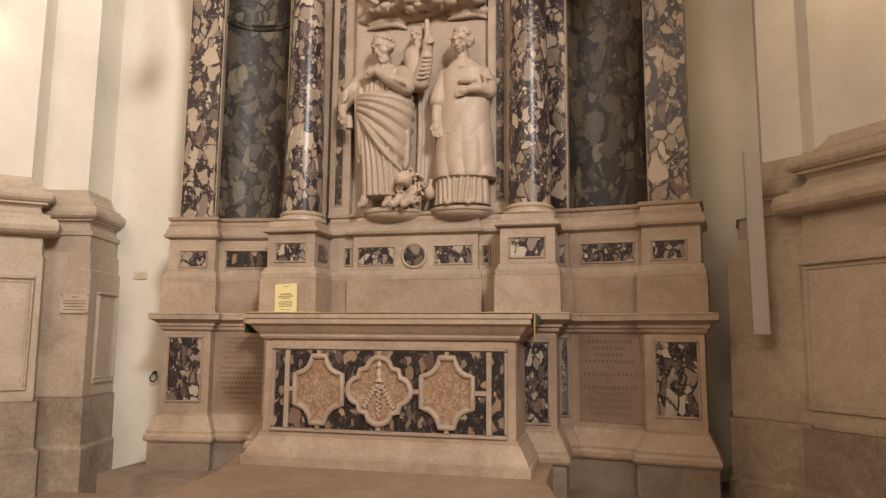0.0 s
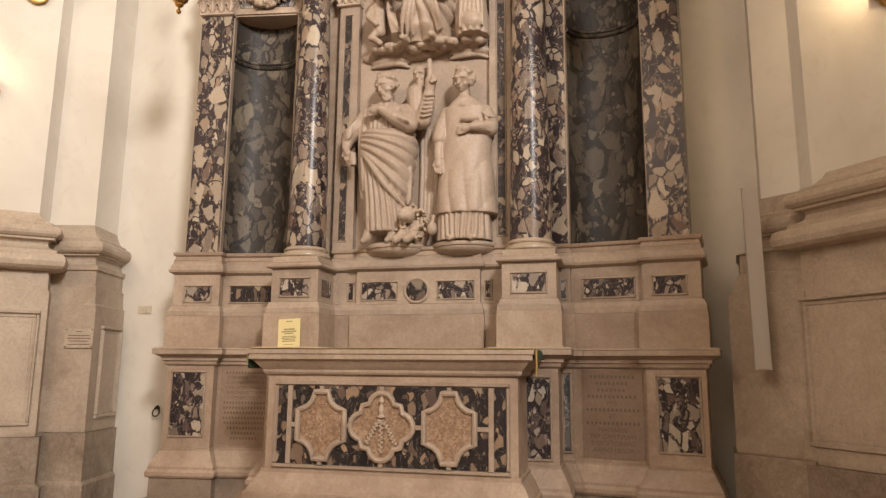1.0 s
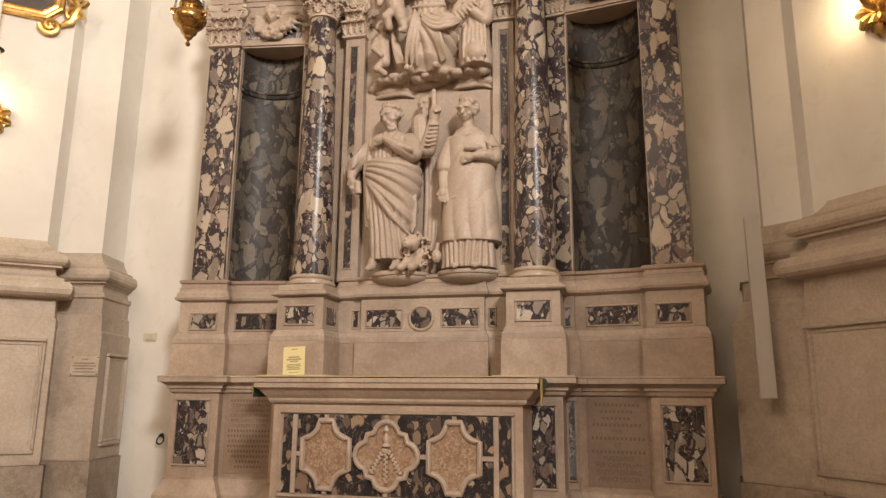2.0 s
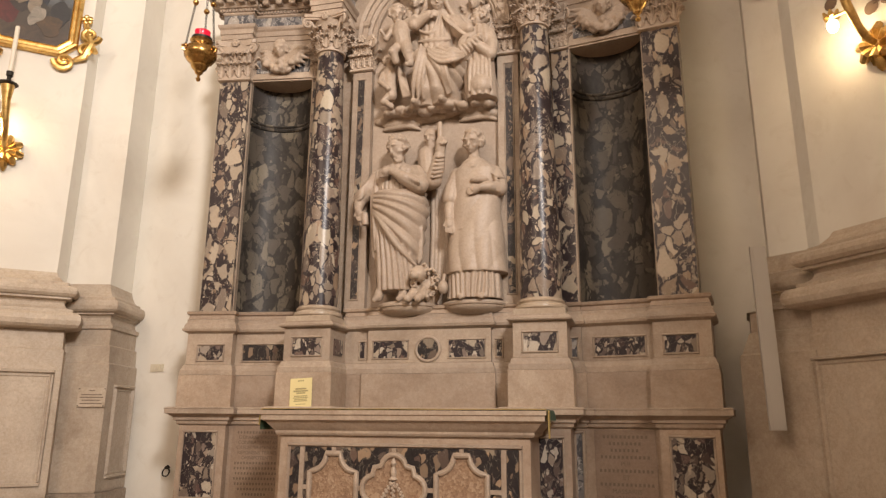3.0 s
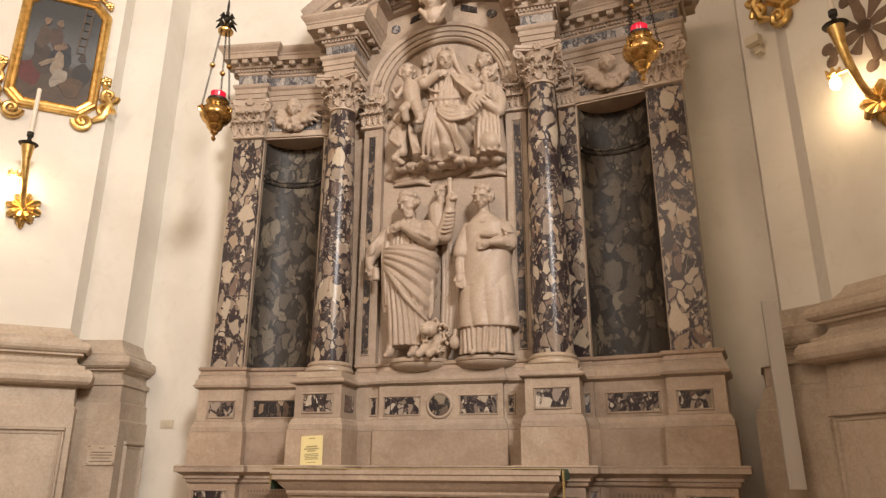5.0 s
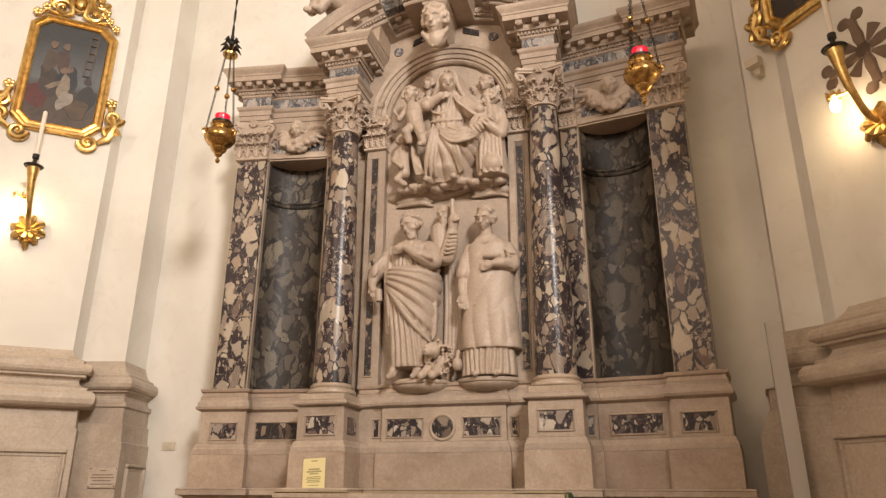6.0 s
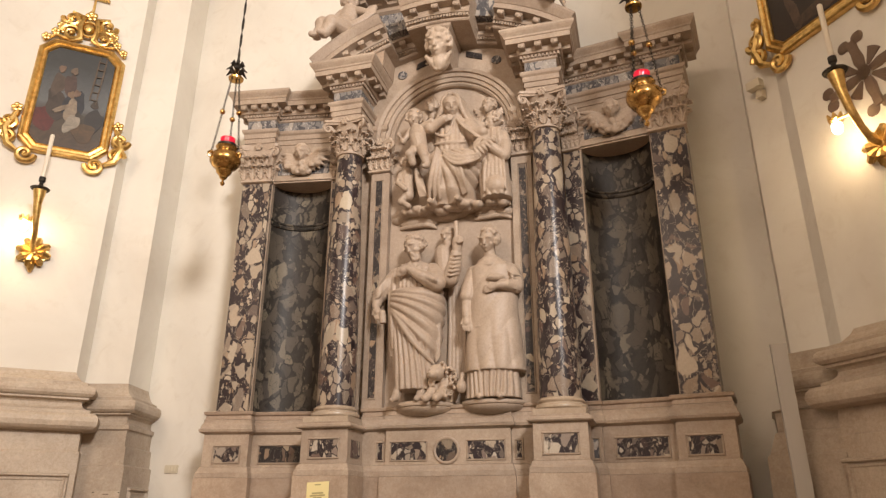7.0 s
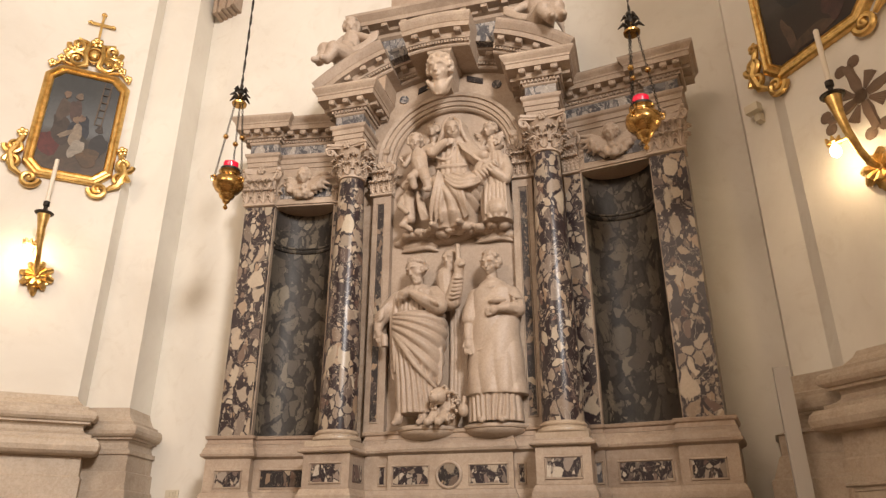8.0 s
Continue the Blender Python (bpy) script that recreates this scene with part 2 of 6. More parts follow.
def lathe(bm, profile, n=24, at=(0, 0, 0)):
    x, y, z0 = at
    return rings(bm, [[(x + r * math.cos(2 * math.pi * i / n), y + r * math.sin(2 * math.pi * i / n), z0 + z) for i in range(n)] for r, z in profile])


def tube(bm, pts, r, sides=8, closed=False, radii=None):
    """A rod along points."""
    pts = [Vector(p) for p in pts]
    n = len(pts)
    loops = []
    for i, p in enumerate(pts):
        a = pts[(i - 1) % n] if closed or i else p
        b = pts[(i + 1) % n] if closed or i < n - 1 else p
        d = (b - a).normalized()
        side = d.cross(Vector((0.03, 1, 0.02))).normalized()
        up = side.cross(d)
        q = radii[i] if radii else r
        loops.append([p + q * (math.cos(2 * math.pi * k / sides) * side + math.sin(2 * math.pi * k / sides) * up) for k in range(sides)])
    return rings(bm, loops, cap=not closed, wrap=closed)


def ball(bm, c, r, seg=12, turn=None):
    """An ellipsoid with radii r (a number or three)."""
    rx, ry, rz = (r, r, r) if isinstance(r, (int, float)) else r
    rows = max(5, seg * 2 // 3)
    loops = []
    for i in range(1, rows):
        b = math.pi * i / rows
        loops.append([(c[0] + rx * math.sin(b) * math.cos(2 * math.pi * k / seg), c[1] + ry * math.sin(b) * math.sin(2 * math.pi * k / seg), c[2] - rz * math.cos(b)) for k in range(seg)])
    return rings(bm, loops)


def slab(bm, outline, y0, y1):
    """An outline in x and z, given depth."""
    return rings(bm, [[(x, y, z) for x, z in outline] for y in (y0, y1)])


def sweep_arc(bm, cx, cz, profile, a0, a1, n=24):
    """A closed outline of (radius, y) swept round a centre; degrees from the right, upwards."""
    loops = []
    for i in range(n + 1):
        a = radians(a0 + (a1 - a0) * i / n)
        loops.append([(cx + r * math.cos(a), y, cz + r * math.sin(a)) for r, y in profile])
    return rings(bm, loops)


def frame_rect(bm, x0, x1, z0, z1, y, w, d):
    """A raised moulding round a rectangle."""
    for a, b, c, e in ((x0 - w, x1 + w, z1, z1 + w), (x0 - w, x1 + w, z0 - w, z0), (x0 - w, x0, z0, z1), (x1, x1 + w, z0, z1)):
        rings(bm, [[(a, y, c), (b, y, c), (b, y, e), (a, y, e)], [(a + w * .3, y - d, c + w * .3), (b - w * .3, y - d, c + w * .3), (b - w * .3, y - d, e - w * .3), (a + w * .3, y - d, e - w * .3)]])
    return bm


# ---- floor, walls, ceiling ----
FLOOR = -0.35
bm = box(bmesh.new(), -7.6, 7.6, -9.4, 1.6, FLOOR - 0.2, FLOOR)
tagged(finish(bm, "floor", FLOORSTONE), "worn reddish stone chapel floor", "floor", kind="structure")
bm = box(bmesh.new(), -7.6, 7.6, -9.4, 1.6, 9.0, 9.2)
tagged(finish(bm, "ceiling", PLASTER), "white plaster ceiling high above the altar", "ceiling", kind="structure")

BASE = [(0.24, FLOOR), (0.24, 0.10), (0.20, 0.13), (0.20, 0.50), (0.165, 0.53), (0.155, 1.70), (0.14, 1.715), (0.135, 1.875), (0.20, 1.88),
        (0.232, 1.888), (0.255, 1.91), (0.264, 1.95), (0.255, 1.99), (0.232, 2.015), (0.20, 2.022), (0.185, 2.024), (0.185, 2.05), (0.14, 2.06), (0.11, 2.085), (0.10, 2.115), (0.115, 2.14), (0.155, 2.145), (0.155, 2.165),
        (0.175, 2.168), (0.195, 2.19), (0.20, 2.215), (0.19, 2.245), (0.17, 2.262), (0.12, 2.265), (0.12, 2.295), (0.07, 2.31), (0.045, 2.335), (0.02, 2.36), (0.0, 2.40)]


def wall_run(name, pts, profile, material, label, thick=0.25):
    """A wall along points of the plan, room on its right-hand side, with a moulded foot."""
    pts = [Vector((x, y)) for x, y in pts]
    outs = []
    for i, p in enumerate(pts):
        ds = []
        if i:
            ds.append((p - pts[i - 1]).normalized())
        if i < len(pts) - 1:
            ds.append((pts[i + 1] - p).normalized())
        ns = [Vector((d.y, -d.x)) for d in ds]
        s = sum(ns, Vector((0, 0)))
        outs.append(s / (s.dot(ns[0])))
    bm = bmesh.new()
    loops = [[(*(p + o * off), z) for off, z in profile] for p, o in zip(pts, outs)]
    loops = [loop + [(*(p - o * thick), loop[-1][2]), (*(p - o * thick), loop[0][2])] for loop, p, o in zip(loops, pts, outs)]
    rings(bm, loops)
    return tagged(finish(bm, name, material, smooth=False), label, "wall", kind="structure")


PLAIN = [(0.0, FLOOR), (0.0, 9.0)]
LP1, LP2, LP3, LP4 = (-3.25, 1.32), (-3.125, 0.86), (-3.52, 0.76), (-3.44, 0.55)
LDIR = Vector((-0.769, -0.639))
LP5 = (LP4[0] + LDIR.x * 2.4, LP4[1] + LDIR.y * 2.4)
RP1, RP2, RP3 = (2.58, 1.32), (2.53, 1.0), (2.75, 0.80)
RP4 = (2.785, 0.64)
RDIR = Vector((0.6, -0.8))
RP5 = (RP4[0] + RDIR.x * 2.4, RP4[1] + RDIR.y * 2.4)
wall_run("wall_back", [(-3.3, 1.32), (2.8, 1.32)], PLAIN, PLASTER, "white plaster wall behind the altarpiece, stained")
left = [(-5.4, -3.5), (-5.4, -1.9), LP5, LP4, LP3, LP2, LP1]
right = [RP1, RP2, RP3, RP4, RP5, (4.4, -2.4), (4.4, -3.5)]
for side, pts in (("left", left), ("right", right)):
    wall_run("wall_" + side, pts, PLAIN, PLASTER, "cream plaster chapel wall with a canted corner pier")
# the piers' own feet are lower and have no great torus
PIER = [(0.20, FLOOR), (0.20, 0.10), (0.175, 0.13), (0.175, 0.52), (0.155, 0.54), (0.15, 1.60), (0.13, 1.615), (0.125, 1.76), (0.105, 1.772), (0.105, 1.905), (0.125, 1.915), (0.125, 1.95),
        (0.095, 1.96), (0.08, 1.985), (0.078, 2.015), (0.09, 2.04), (0.12, 2.045), (0.12, 2.062), (0.145, 2.066), (0.165, 2.085), (0.172, 2.115), (0.165, 2.15), (0.145, 2.17), (0.11, 2.173), (0.11, 2.20), (0.07, 2.212), (0.04, 2.245), (0.015, 2.29), (0.0, 2.34)]
back = Vector((0.8, 0.6))
RFOOT = Vector(RP4) + RDIR * 0.11
WORN = stone("stained_plinth_course", (0.27, 0.215, 0.168), (0.48, 0.405, 0.33), (0.42, 0.30, 0.21), (0.6, 0.85), 1.4, 0.95)
for name, pts, profile, course, label in (
        ("wall_base_left", left[:4] + [(LP4[0] - 0.12, LP4[1] + 0.16)], BASE, 4, "moulded limestone wall base with torus and panelled dado"),
        ("wall_base_right", [tuple(RFOOT + back * 0.28), tuple(RFOOT)] + right[4:], BASE, 4, "moulded limestone wall base with torus and panelled dado"),
        ("pier_base_left", [LP3, LP2, LP1], PIER, 4, "moulded limestone foot of the corner pier"),
        ("pier_base_right", [(2.56, 1.32), (2.51, 1.0), (2.82, 0.73)], [(o + 0.10 if z < 1.62 else o + 0.05 if z < 1.94 else o * 0.55, z) for o, z in PIER], 4, "slim moulded limestone foot of the corner pier")):
    wall_run(name, pts, [(profile[course][0] - 0.004, profile[course - 1][1] + 0.003)] + profile[course:], DADO, label, 0.1)
    wall_run(name + "_plinth", pts, profile[:course], WORN, "worn and stained limestone plinth course under the wall base", 0.1)
# unseen jambs added, the right one to block window light; plain nave walls close the place behind the camera
for side, a, b in (("left", -7.4, -4.1), ("right", 3.27, 7.4)):
    bm = box(bmesh.new(), a, b, -3.8, -3.45, FLOOR, 9.0)
    tagged(finish(bm, "wall_jamb_" + side, PLASTER), "unseen plaster jamb added beside the chapel opening", "wall", kind="structure")
for side, q in (("far", (-7.4, 7.4, -9.4, -9.2)), ("west", (-7.6, -7.4, -9.4, 1.6)), ("east", (7.4, 7.6, -9.4, 1.6))):
    bm = box(bmesh.new(), *q, FLOOR, 9.0)
    tagged(finish(bm, "wall_nave_" + side, PLASTER), "plain plaster wall of the nave", "wall", kind="structure")


def on_wall(p, d):
    """Along the wall, out of it, up: to the world."""
    n = Vector((-d.y, d.x))
    if n.dot(Vector((0, -4)) - Vector(p)) < 0:
        n = -n
    return lambda c: Vector((p[0] + d.x * c[0] + n.x * -c[1], p[1] + d.y * c[0] + n.y * -c[1], c[2]))


LW, RW = on_wall((-3.5, 0.5), LDIR), on_wall((RP4[0] - RDIR.x * 0.08, RP4[1] - RDIR.y * 0.08), RDIR)
LPIER = on_wall(LP2, (Vector(LP3) - Vector(LP2)).normalized())
LSIDE = on_wall(LP1, (Vector(LP2) - Vector(LP1)).normalized())
RPIER = on_wall(RP2, (Vector(RP3) - Vector(RP2)).normalized())


def dado_panel(f, u0, u1, z0, z1, depth=-0.155):
    bm = frame_rect(bmesh.new(), u0, u1, z0, z1, depth, 0.034, 0.03)
    frame_rect(bm, u0 + 0.03, u1 - 0.03, z0 + 0.03, z1 - 0.03, depth, 0.029, 0.01)
    tagged(finish(bm, "trim", DADO, f=f), "raised stone moulding round a dado panel", "moulding", kind="structure")


dado_panel(LW, -0.15, 1.2, 0.62, 1.50)
dado_panel(RW, 0.07, 1.6, 0.64, 1.53)
dado_panel(LSIDE, 0.12, 0.46, 0.66, 1.40, -0.149)

# stepped platform under the altar
bm = box(bmesh.new(), -2.42, 2.40, 0.36, 1.32, FLOOR, 0.0)
tagged(finish(bm, "platform", PLINTH, bevel=0.012), "grey stone step under the altarpiece", "step", kind="structure")
bm = box(bmesh.new(), -2.78, 2.30, -1.2, 0.357, FLOOR, -0.15)
tagged(finish(bm, "platform", FLOORSTONE, bevel=0.012), "low worn stone paving step round the altar", "step", kind="structure")
bm = bmesh.new()
slab_pts = [(-1.16, 0.45), (-1.16, 0.2), (-0.98, -0.35), (-0.86, -1.45), (1.30, -1.45), (1.02, -0.12), (1.02, 0.45)]
rings(bm, [[(x, y, z) for x, y in slab_pts] for z in (FLOOR, 0.218)])
tagged(finish(bm, "altar_step", FLOORSTONE, bevel=0.015), "reddish stone step in front of the altar", "step", kind="structure")

# ---- altar table ----
X0 = -0.05
altar = thing("altar_table", "limestone altar table with inlaid marble frontal", "altar", at=(0, 0, 0.22))
MT = Matrix.Translation((0, 0, -0.22))


def low(c):
    return Vector((c[0], c[1], c[2] - 0.22))


CX, HW = -0.02, 0.852
bm = block(bmesh.new(), CX - HW, CX + HW, 0.0, 0.55, [(0.02, 1.035), (0.03, 1.05), (0.03, 1.065), (0.05, 1.085), (0.075, 1.115), (0.075, 1.12), (0.105, 1.135), (0.105, 1.165), (0.115, 1.17), (0.115, 1.198)])
part("mensa", bm, DRESSED, altar, "moulded limestone altar top", f=low)
bm = block(bmesh.new(), CX - HW, CX + HW, 0.0, 0.55, [(0.10, 0.218), (0.10, 0.275), (0.085, 0.28), (0.08, 0.30), (0.04, 0.37), (0.02, 0.395), (0.02, 0.415), (0.0, 0.42), (0.0, 1.034)])
part("body", bm, LIMESTONE, altar, f=low, bevel=0.003)
PX0, PX1, PZ0, PZ1 = -0.79, 0.755, 0.452, 0.96
part("frontal_inlay", box(bmesh.new(), PX0, PX1, -0.006, 0.02, PZ0, PZ1), BRECCIA_DARK, altar, "polished dark breccia inlay", f=low)
part("frontal_frame", frame_rect(bmesh.new(), PX0, PX1, PZ0, PZ1, 0.001, 0.03, 0.018), DRESSED, altar, f=low)
for x in (-0.70, 0.665):
    part("divider", box(bmesh.new(), x - 0.016, x + 0.016, -0.02, 0.01, PZ0, PZ1), DRESSED, altar, f=low, bevel=0.005)


def lobed(cx, cz, w, h, kind):
    """Outline of a medallion: concave corners, or four lobes with square shoulders."""
    pts = []
    if kind == "concave":
        a, b, r = w, h, 0.115
        for sx, sz, a0 in ((1, 1, 270), (-1, 1, 360), (-1, -1, 90), (1, -1, 180)):
            cxx, czz = cx + sx * a, cz + sz * b
            for i in range(9):
                ang = radians(a0 - 90 * i / 8)
                pts.append((cxx + r * math.cos(ang), czz + r * math.sin(ang)))
    else:
        r, q = w, h
        for k in range(4):
            a0 = k * 90
            ox, oz = cx + q * math.cos(radians(a0)), cz + q * math.sin(radians(a0))
            for i in range(9):
                ang = radians(a0 - 80 + 160 * i / 8)
                pts.append((ox + r * math.cos(ang), oz + r * math.sin(ang)))
            s = radians(a0 + 45)
            pts.append((cx + 0.185 * math.cos(s), cz + 0.185 * math.sin(s)))
    return pts


for cx, kind, w, h in ((-0.475, "concave", 0.165, 0.215), (-0.055, "quatre", 0.085, 0.128), (0.395, "concave", 0.165, 0.215)):
    out = lobed(cx, 0.705, w, h, kind)
    med = part("medallion", slab(bmesh.new(), out, -0.012, 0.01), ROSY, altar, "rosy granular stone medallion", f=low)
    bm = tube(bmesh.new(), [(x, -0.016, z) for x, z in out], 0.019, 8, closed=True)
    rim = part("rim", bm, DRESSED, altar, smooth=True, f=low)
    for ux, uz in ((0, 1), (0, -1)):
        z0, z1 = sorted((0.705 + uz * 0.195, PZ1 if uz > 0 else PZ0))
        part("divider", box(bmesh.new(), cx - 0.014, cx + 0.014, -0.02, 0.0, z0, z1), DRESSED, altar, f=low, bevel=0.004)
for x0, x1 in ((-0.685, -0.64), (-0.315, -0.275), (0.165, 0.235), (0.56, 0.65)):
    part("divider", box(bmesh.new(), x0, x1, -0.02, 0.0, 0.691, 0.719), DRESSED, altar, f=low, bevel=0.004)
# carved sprig in the middle medallion
bm = bmesh.new()
lathe(bm, [(0.012, 0.0), (0.03, 0.01), (0.016, 0.03), (0.022, 0.06), (0.010, 0.09), (0.02, 0.11), (0.012, 0.13), (0.002, 0.15)], 10, (-0.055, -0.016, 0.755))
for k, sx in enumerate((-1, 0, 1)):
    for i in range(15):
        t = i / 14
        ball(bm, (-0.055 + sx * 0.095 * t ** 0.8 + 0.006 * (-1) ** i, -0.02, 0.755 - (0.21 if sx == 0 else 0.155) * t), (0.0115, 0.0115, 0.0115), 6)
part("relief", bm, STATUE, altar, "carved knotted cords hanging from a finial", smooth=True, f=low)

# ---- the altarpiece ----
retable = thing("altarpiece", "tall marble and limestone altarpiece with breccia columns", "altarpiece", at=(X0, 0.8, 0.0))
retable_at = Vector((X0, 0.8, 0.0))


def mid(c):
    return Vector((c[0] * 1.022, c[1] - 0.8, c[2]))


TH = radians(8)
WIDE = 1.022


def wing(s):
    """The wings turn a little inwards."""
    th = TH if s < 0 else TH * 1.2

    def f(c):
        u, w = (c[0] - 1.1) * WIDE, c[1] - 0.84
        rise = 0.05 * min(1, max(0, (c[2] - 2.03) / 2.1))
        return Vector((s * (1.1 * WIDE + u * math.cos(th) + w * math.sin(th)) + (0.012 if s > 0 else 0), 0.84 - u * math.sin(th) + w * math.cos(th) - 0.8, c[2] + rise))
    return f


def half(s):
    """One half of the middle part, mirrored for the other."""
    return lambda c: Vector((s * c[0] * WIDE, c[1] - 0.8, c[2]))


P_PLINTH = [(0.06, 0.0), (0.06, 0.215)]
P_LOWBASE = [(0.075, 0.217), (0.085, 0.235), (0.085, 0.26), (0.07, 0.28), (0.07, 0.30), (0.05, 0.34), (0.02, 0.40), (0.012, 0.415), (0.012, 0.43), (0.0, 0.435)]
P_LOWDIE = [(0.0, 0.436), (0.0, 1.085)]
P_LOWCORN = [(0.0, 1.086), (0.02, 1.10), (0.025, 1.125), (0.04, 1.13), (0.04, 1.15), (0.075, 1.175), (0.095, 1.18), (0.095, 1.215), (0.10, 1.22), (0.085, 1.232)]
P_COURSE = [(0.035, 1.233), (0.035, 1.49)]
P_DIEBASE = [(0.03, 1.492), (0.03, 1.53), (0.022, 1.54), (0.012, 1.57), (0.0, 1.578)]
P_DIE = [(0.0, 1.579), (0.0, 1.835)]
P_DIECORN = [(0.0, 1.836), (0.015, 1.845), (0.035, 1.855), (0.04, 1.875), (0.03, 1.88), (0.025, 1.91), (0.012, 1.93), (0.012, 1.955)]
P_COLCORN = [(o, 1.836 + (z - 1.836) * 0.45) for o, z in P_DIECORN]
P_LEDGE = [(0.012, 1.957), (0.006, 1.96), (0.0, 1.99), (0.016, 2.0), (0.02, 2.02), (0.005, 2.027)]


def storey(name, x0, x1, yf, yb, f, panel=None, low_panel=None, mat=PANEL, label="", top=True):
    """A pedestal, from its plinth to its ledge; x to the side, y to the back."""
    body = part(name, block(bmesh.new(), x0, x1, yf, yb, P_LOWDIE), LIMESTONE, retable, label, f=f)
    for nm, prof, material in (("plinth", P_PLINTH, PLINTH), ("base_moulding", P_LOWBASE, LIMESTONE), ("lower_cornice", P_LOWCORN, DRESSED), ("plain_course", P_COURSE, LIMESTONE),
                               ("die_moulding", P_DIEBASE, DRESSED), ("die", P_DIE, DRESSED), ("die_cornice", P_DIECORN if top else P_COLCORN, DRESSED)) + ((("ledge", P_LEDGE, LIMESTONE),) if top else ()):
        part(nm, block(bmesh.new(), x0, x1, yf, yb, prof), material, body, f=f, bevel=0.002)
    if panel:
        a, b, c, d = panel
        part("inlay", box(bmesh.new(), a, b, yf - 0.004, yf + 0.02, c, d), mat, body, "polished breccia panel", f=f)
        part("inlay_frame", frame_rect(bmesh.new(), a, b, c, d, yf - 0.001, 0.016, 0.011), DRESSED, body, f=f)
    if low_panel:
        a, b, c, d = low_panel
        part("inlay", box(bmesh.new(), a, b, yf - 0.004, yf + 0.02, c, d), mat, body, "polished breccia panel", f=f)
        part("inlay_frame", frame_rect(bmesh.new(), a, b, c, d, yf - 0.001, 0.018, 0.012), DRESSED, body, f=f)
    return body


COL, COLY, R0, R1 = 0.885, 0.68, 0.152, 0.110
for s in (-1, 1):
    f = wing(s)
    sm = half(s)
    storey("outer_pedestal", 1.66, 2.045, 0.80, 1.20, f, (1.735, 1.945, 1.615, 1.735), (1.735, 1.995, 0.535, 1.03), label="limestone pedestal under the outer pilaster")
    dado = storey("wing_dado", 1.14, 1.659, 0.875, 1.20, f, (1.235, 1.59, 1.615, 1.745), None, PANEL if s > 0 else BRECCIA_DARK, "limestone dado under the niche")
    storey("inner_strip", 1.04, 1.139, 0.855, 1.20, f, (1.07, 1.105, 1.61, 1.745), (1.075, 1.115, 0.50, 1.05), GREYBLUE, "narrow limestone strip beside the pedestal")
    ped = storey("column_pedestal", COL - 0.19, COL + 0.19, 0.50, 0.95, sm, (COL - 0.115, COL + 0.115, 1.625, 1.755), (COL - 0.09, COL + 0.13, 0.48, 1.02), label="limestone pedestal under a column", top=False)
    a = COL - 0.19
    # side inlay
    bm = rings(bmesh.new(), [[(a - k, y, z) for y, z in ((0.57, 1.625), (0.75, 1.625), (0.75, 1.755), (0.57, 1.755))] for k in (-0.02, 0.005)])
    part("inlay", bm, PANEL, ped, f=sm)
    # base, shaft and capital
    col = part("column", lathe(bmesh.new(), [(R0 + (R1 - R0) * t ** 1.7, 2.018 + 2.262 * t) for t in [k / 24 for k in range(25)]], 48, (COL, COLY, 0)), BRECCIA if s < 0 else BRECCIA, retable,
               "polished breccia column shaft with cream and purple pieces", smooth=True, f=sm)
    bm = box(bmesh.new(), COL - 0.185, COL + 0.185, COLY - 0.185, COLY + 0.185, 1.891, 1.932)
    part("base_plinth", bm, PALE, col, f=sm, bevel=0.004)
    tor = [(0.178, 2.001), (0.19, 2.012), (0.192, 2.025), (0.186, 2.038), (0.172, 2.043), (0.163, 2.047), (0.163, 2.055), (0.17, 2.06), (0.172, 2.07), (0.166, 2.078), (0.155, 2.08), (0.155, 2.09), (0.14, 2.092)]
    part("base", lathe(bmesh.new(), [(r, z - 0.068) for r, z in tor], 48, (COL, COLY, 0)), PALE, col, "pale polished marble column base", smooth=True, f=sm)


def acanthus(bm, ang, r0, z0, hgt, wid, curl, at):
    """A leaf of many lobes that rises along a bell and curls over at its tip."""
    def spine(t):
        rad = r0 + 0.25 * curl * t + curl * max(0, t - 0.5) ** 1.3 * 2.2
        return rad, z0 + hgt * (t - 1.5 * max(0, t - 0.82))

    def put(rad, side, z):
        return (at[0] + rad * math.cos(ang) - side * math.sin(ang), at[1] + rad * math.sin(ang) + side * math.cos(ang), z)

    mid_rib = [put(spine(t)[0], 0, spine(t)[1]) for t in (0, 0.25, 0.5, 0.7, 0.85, 1.0)]
    tube(bm, mid_rib, 0.012, 7, radii=[0.016, 0.015, 0.014, 0.014, 0.015, 0.010])
    for i in range(5):
        t = 0.08 + 0.2 * i
        w = wid * (0.8 + 0.35 * math.sin(math.pi * t))
        for sg in (-1, 1):
            r_a, z_a = spine(t)
            r_b, z_b = spine(min(1, t + 0.2))
            tube(bm, [put(r_a, 0, z_a), put(r_a - 0.002, sg * w * 0.55, z_a + 0.10 * hgt), put(r_b + 0.012 + 0.2 * curl * t, sg * w * (1.0 if i < 4 else 0.6), z_b)], 0.012, 6, radii=[0.012, 0.014, 0.008])


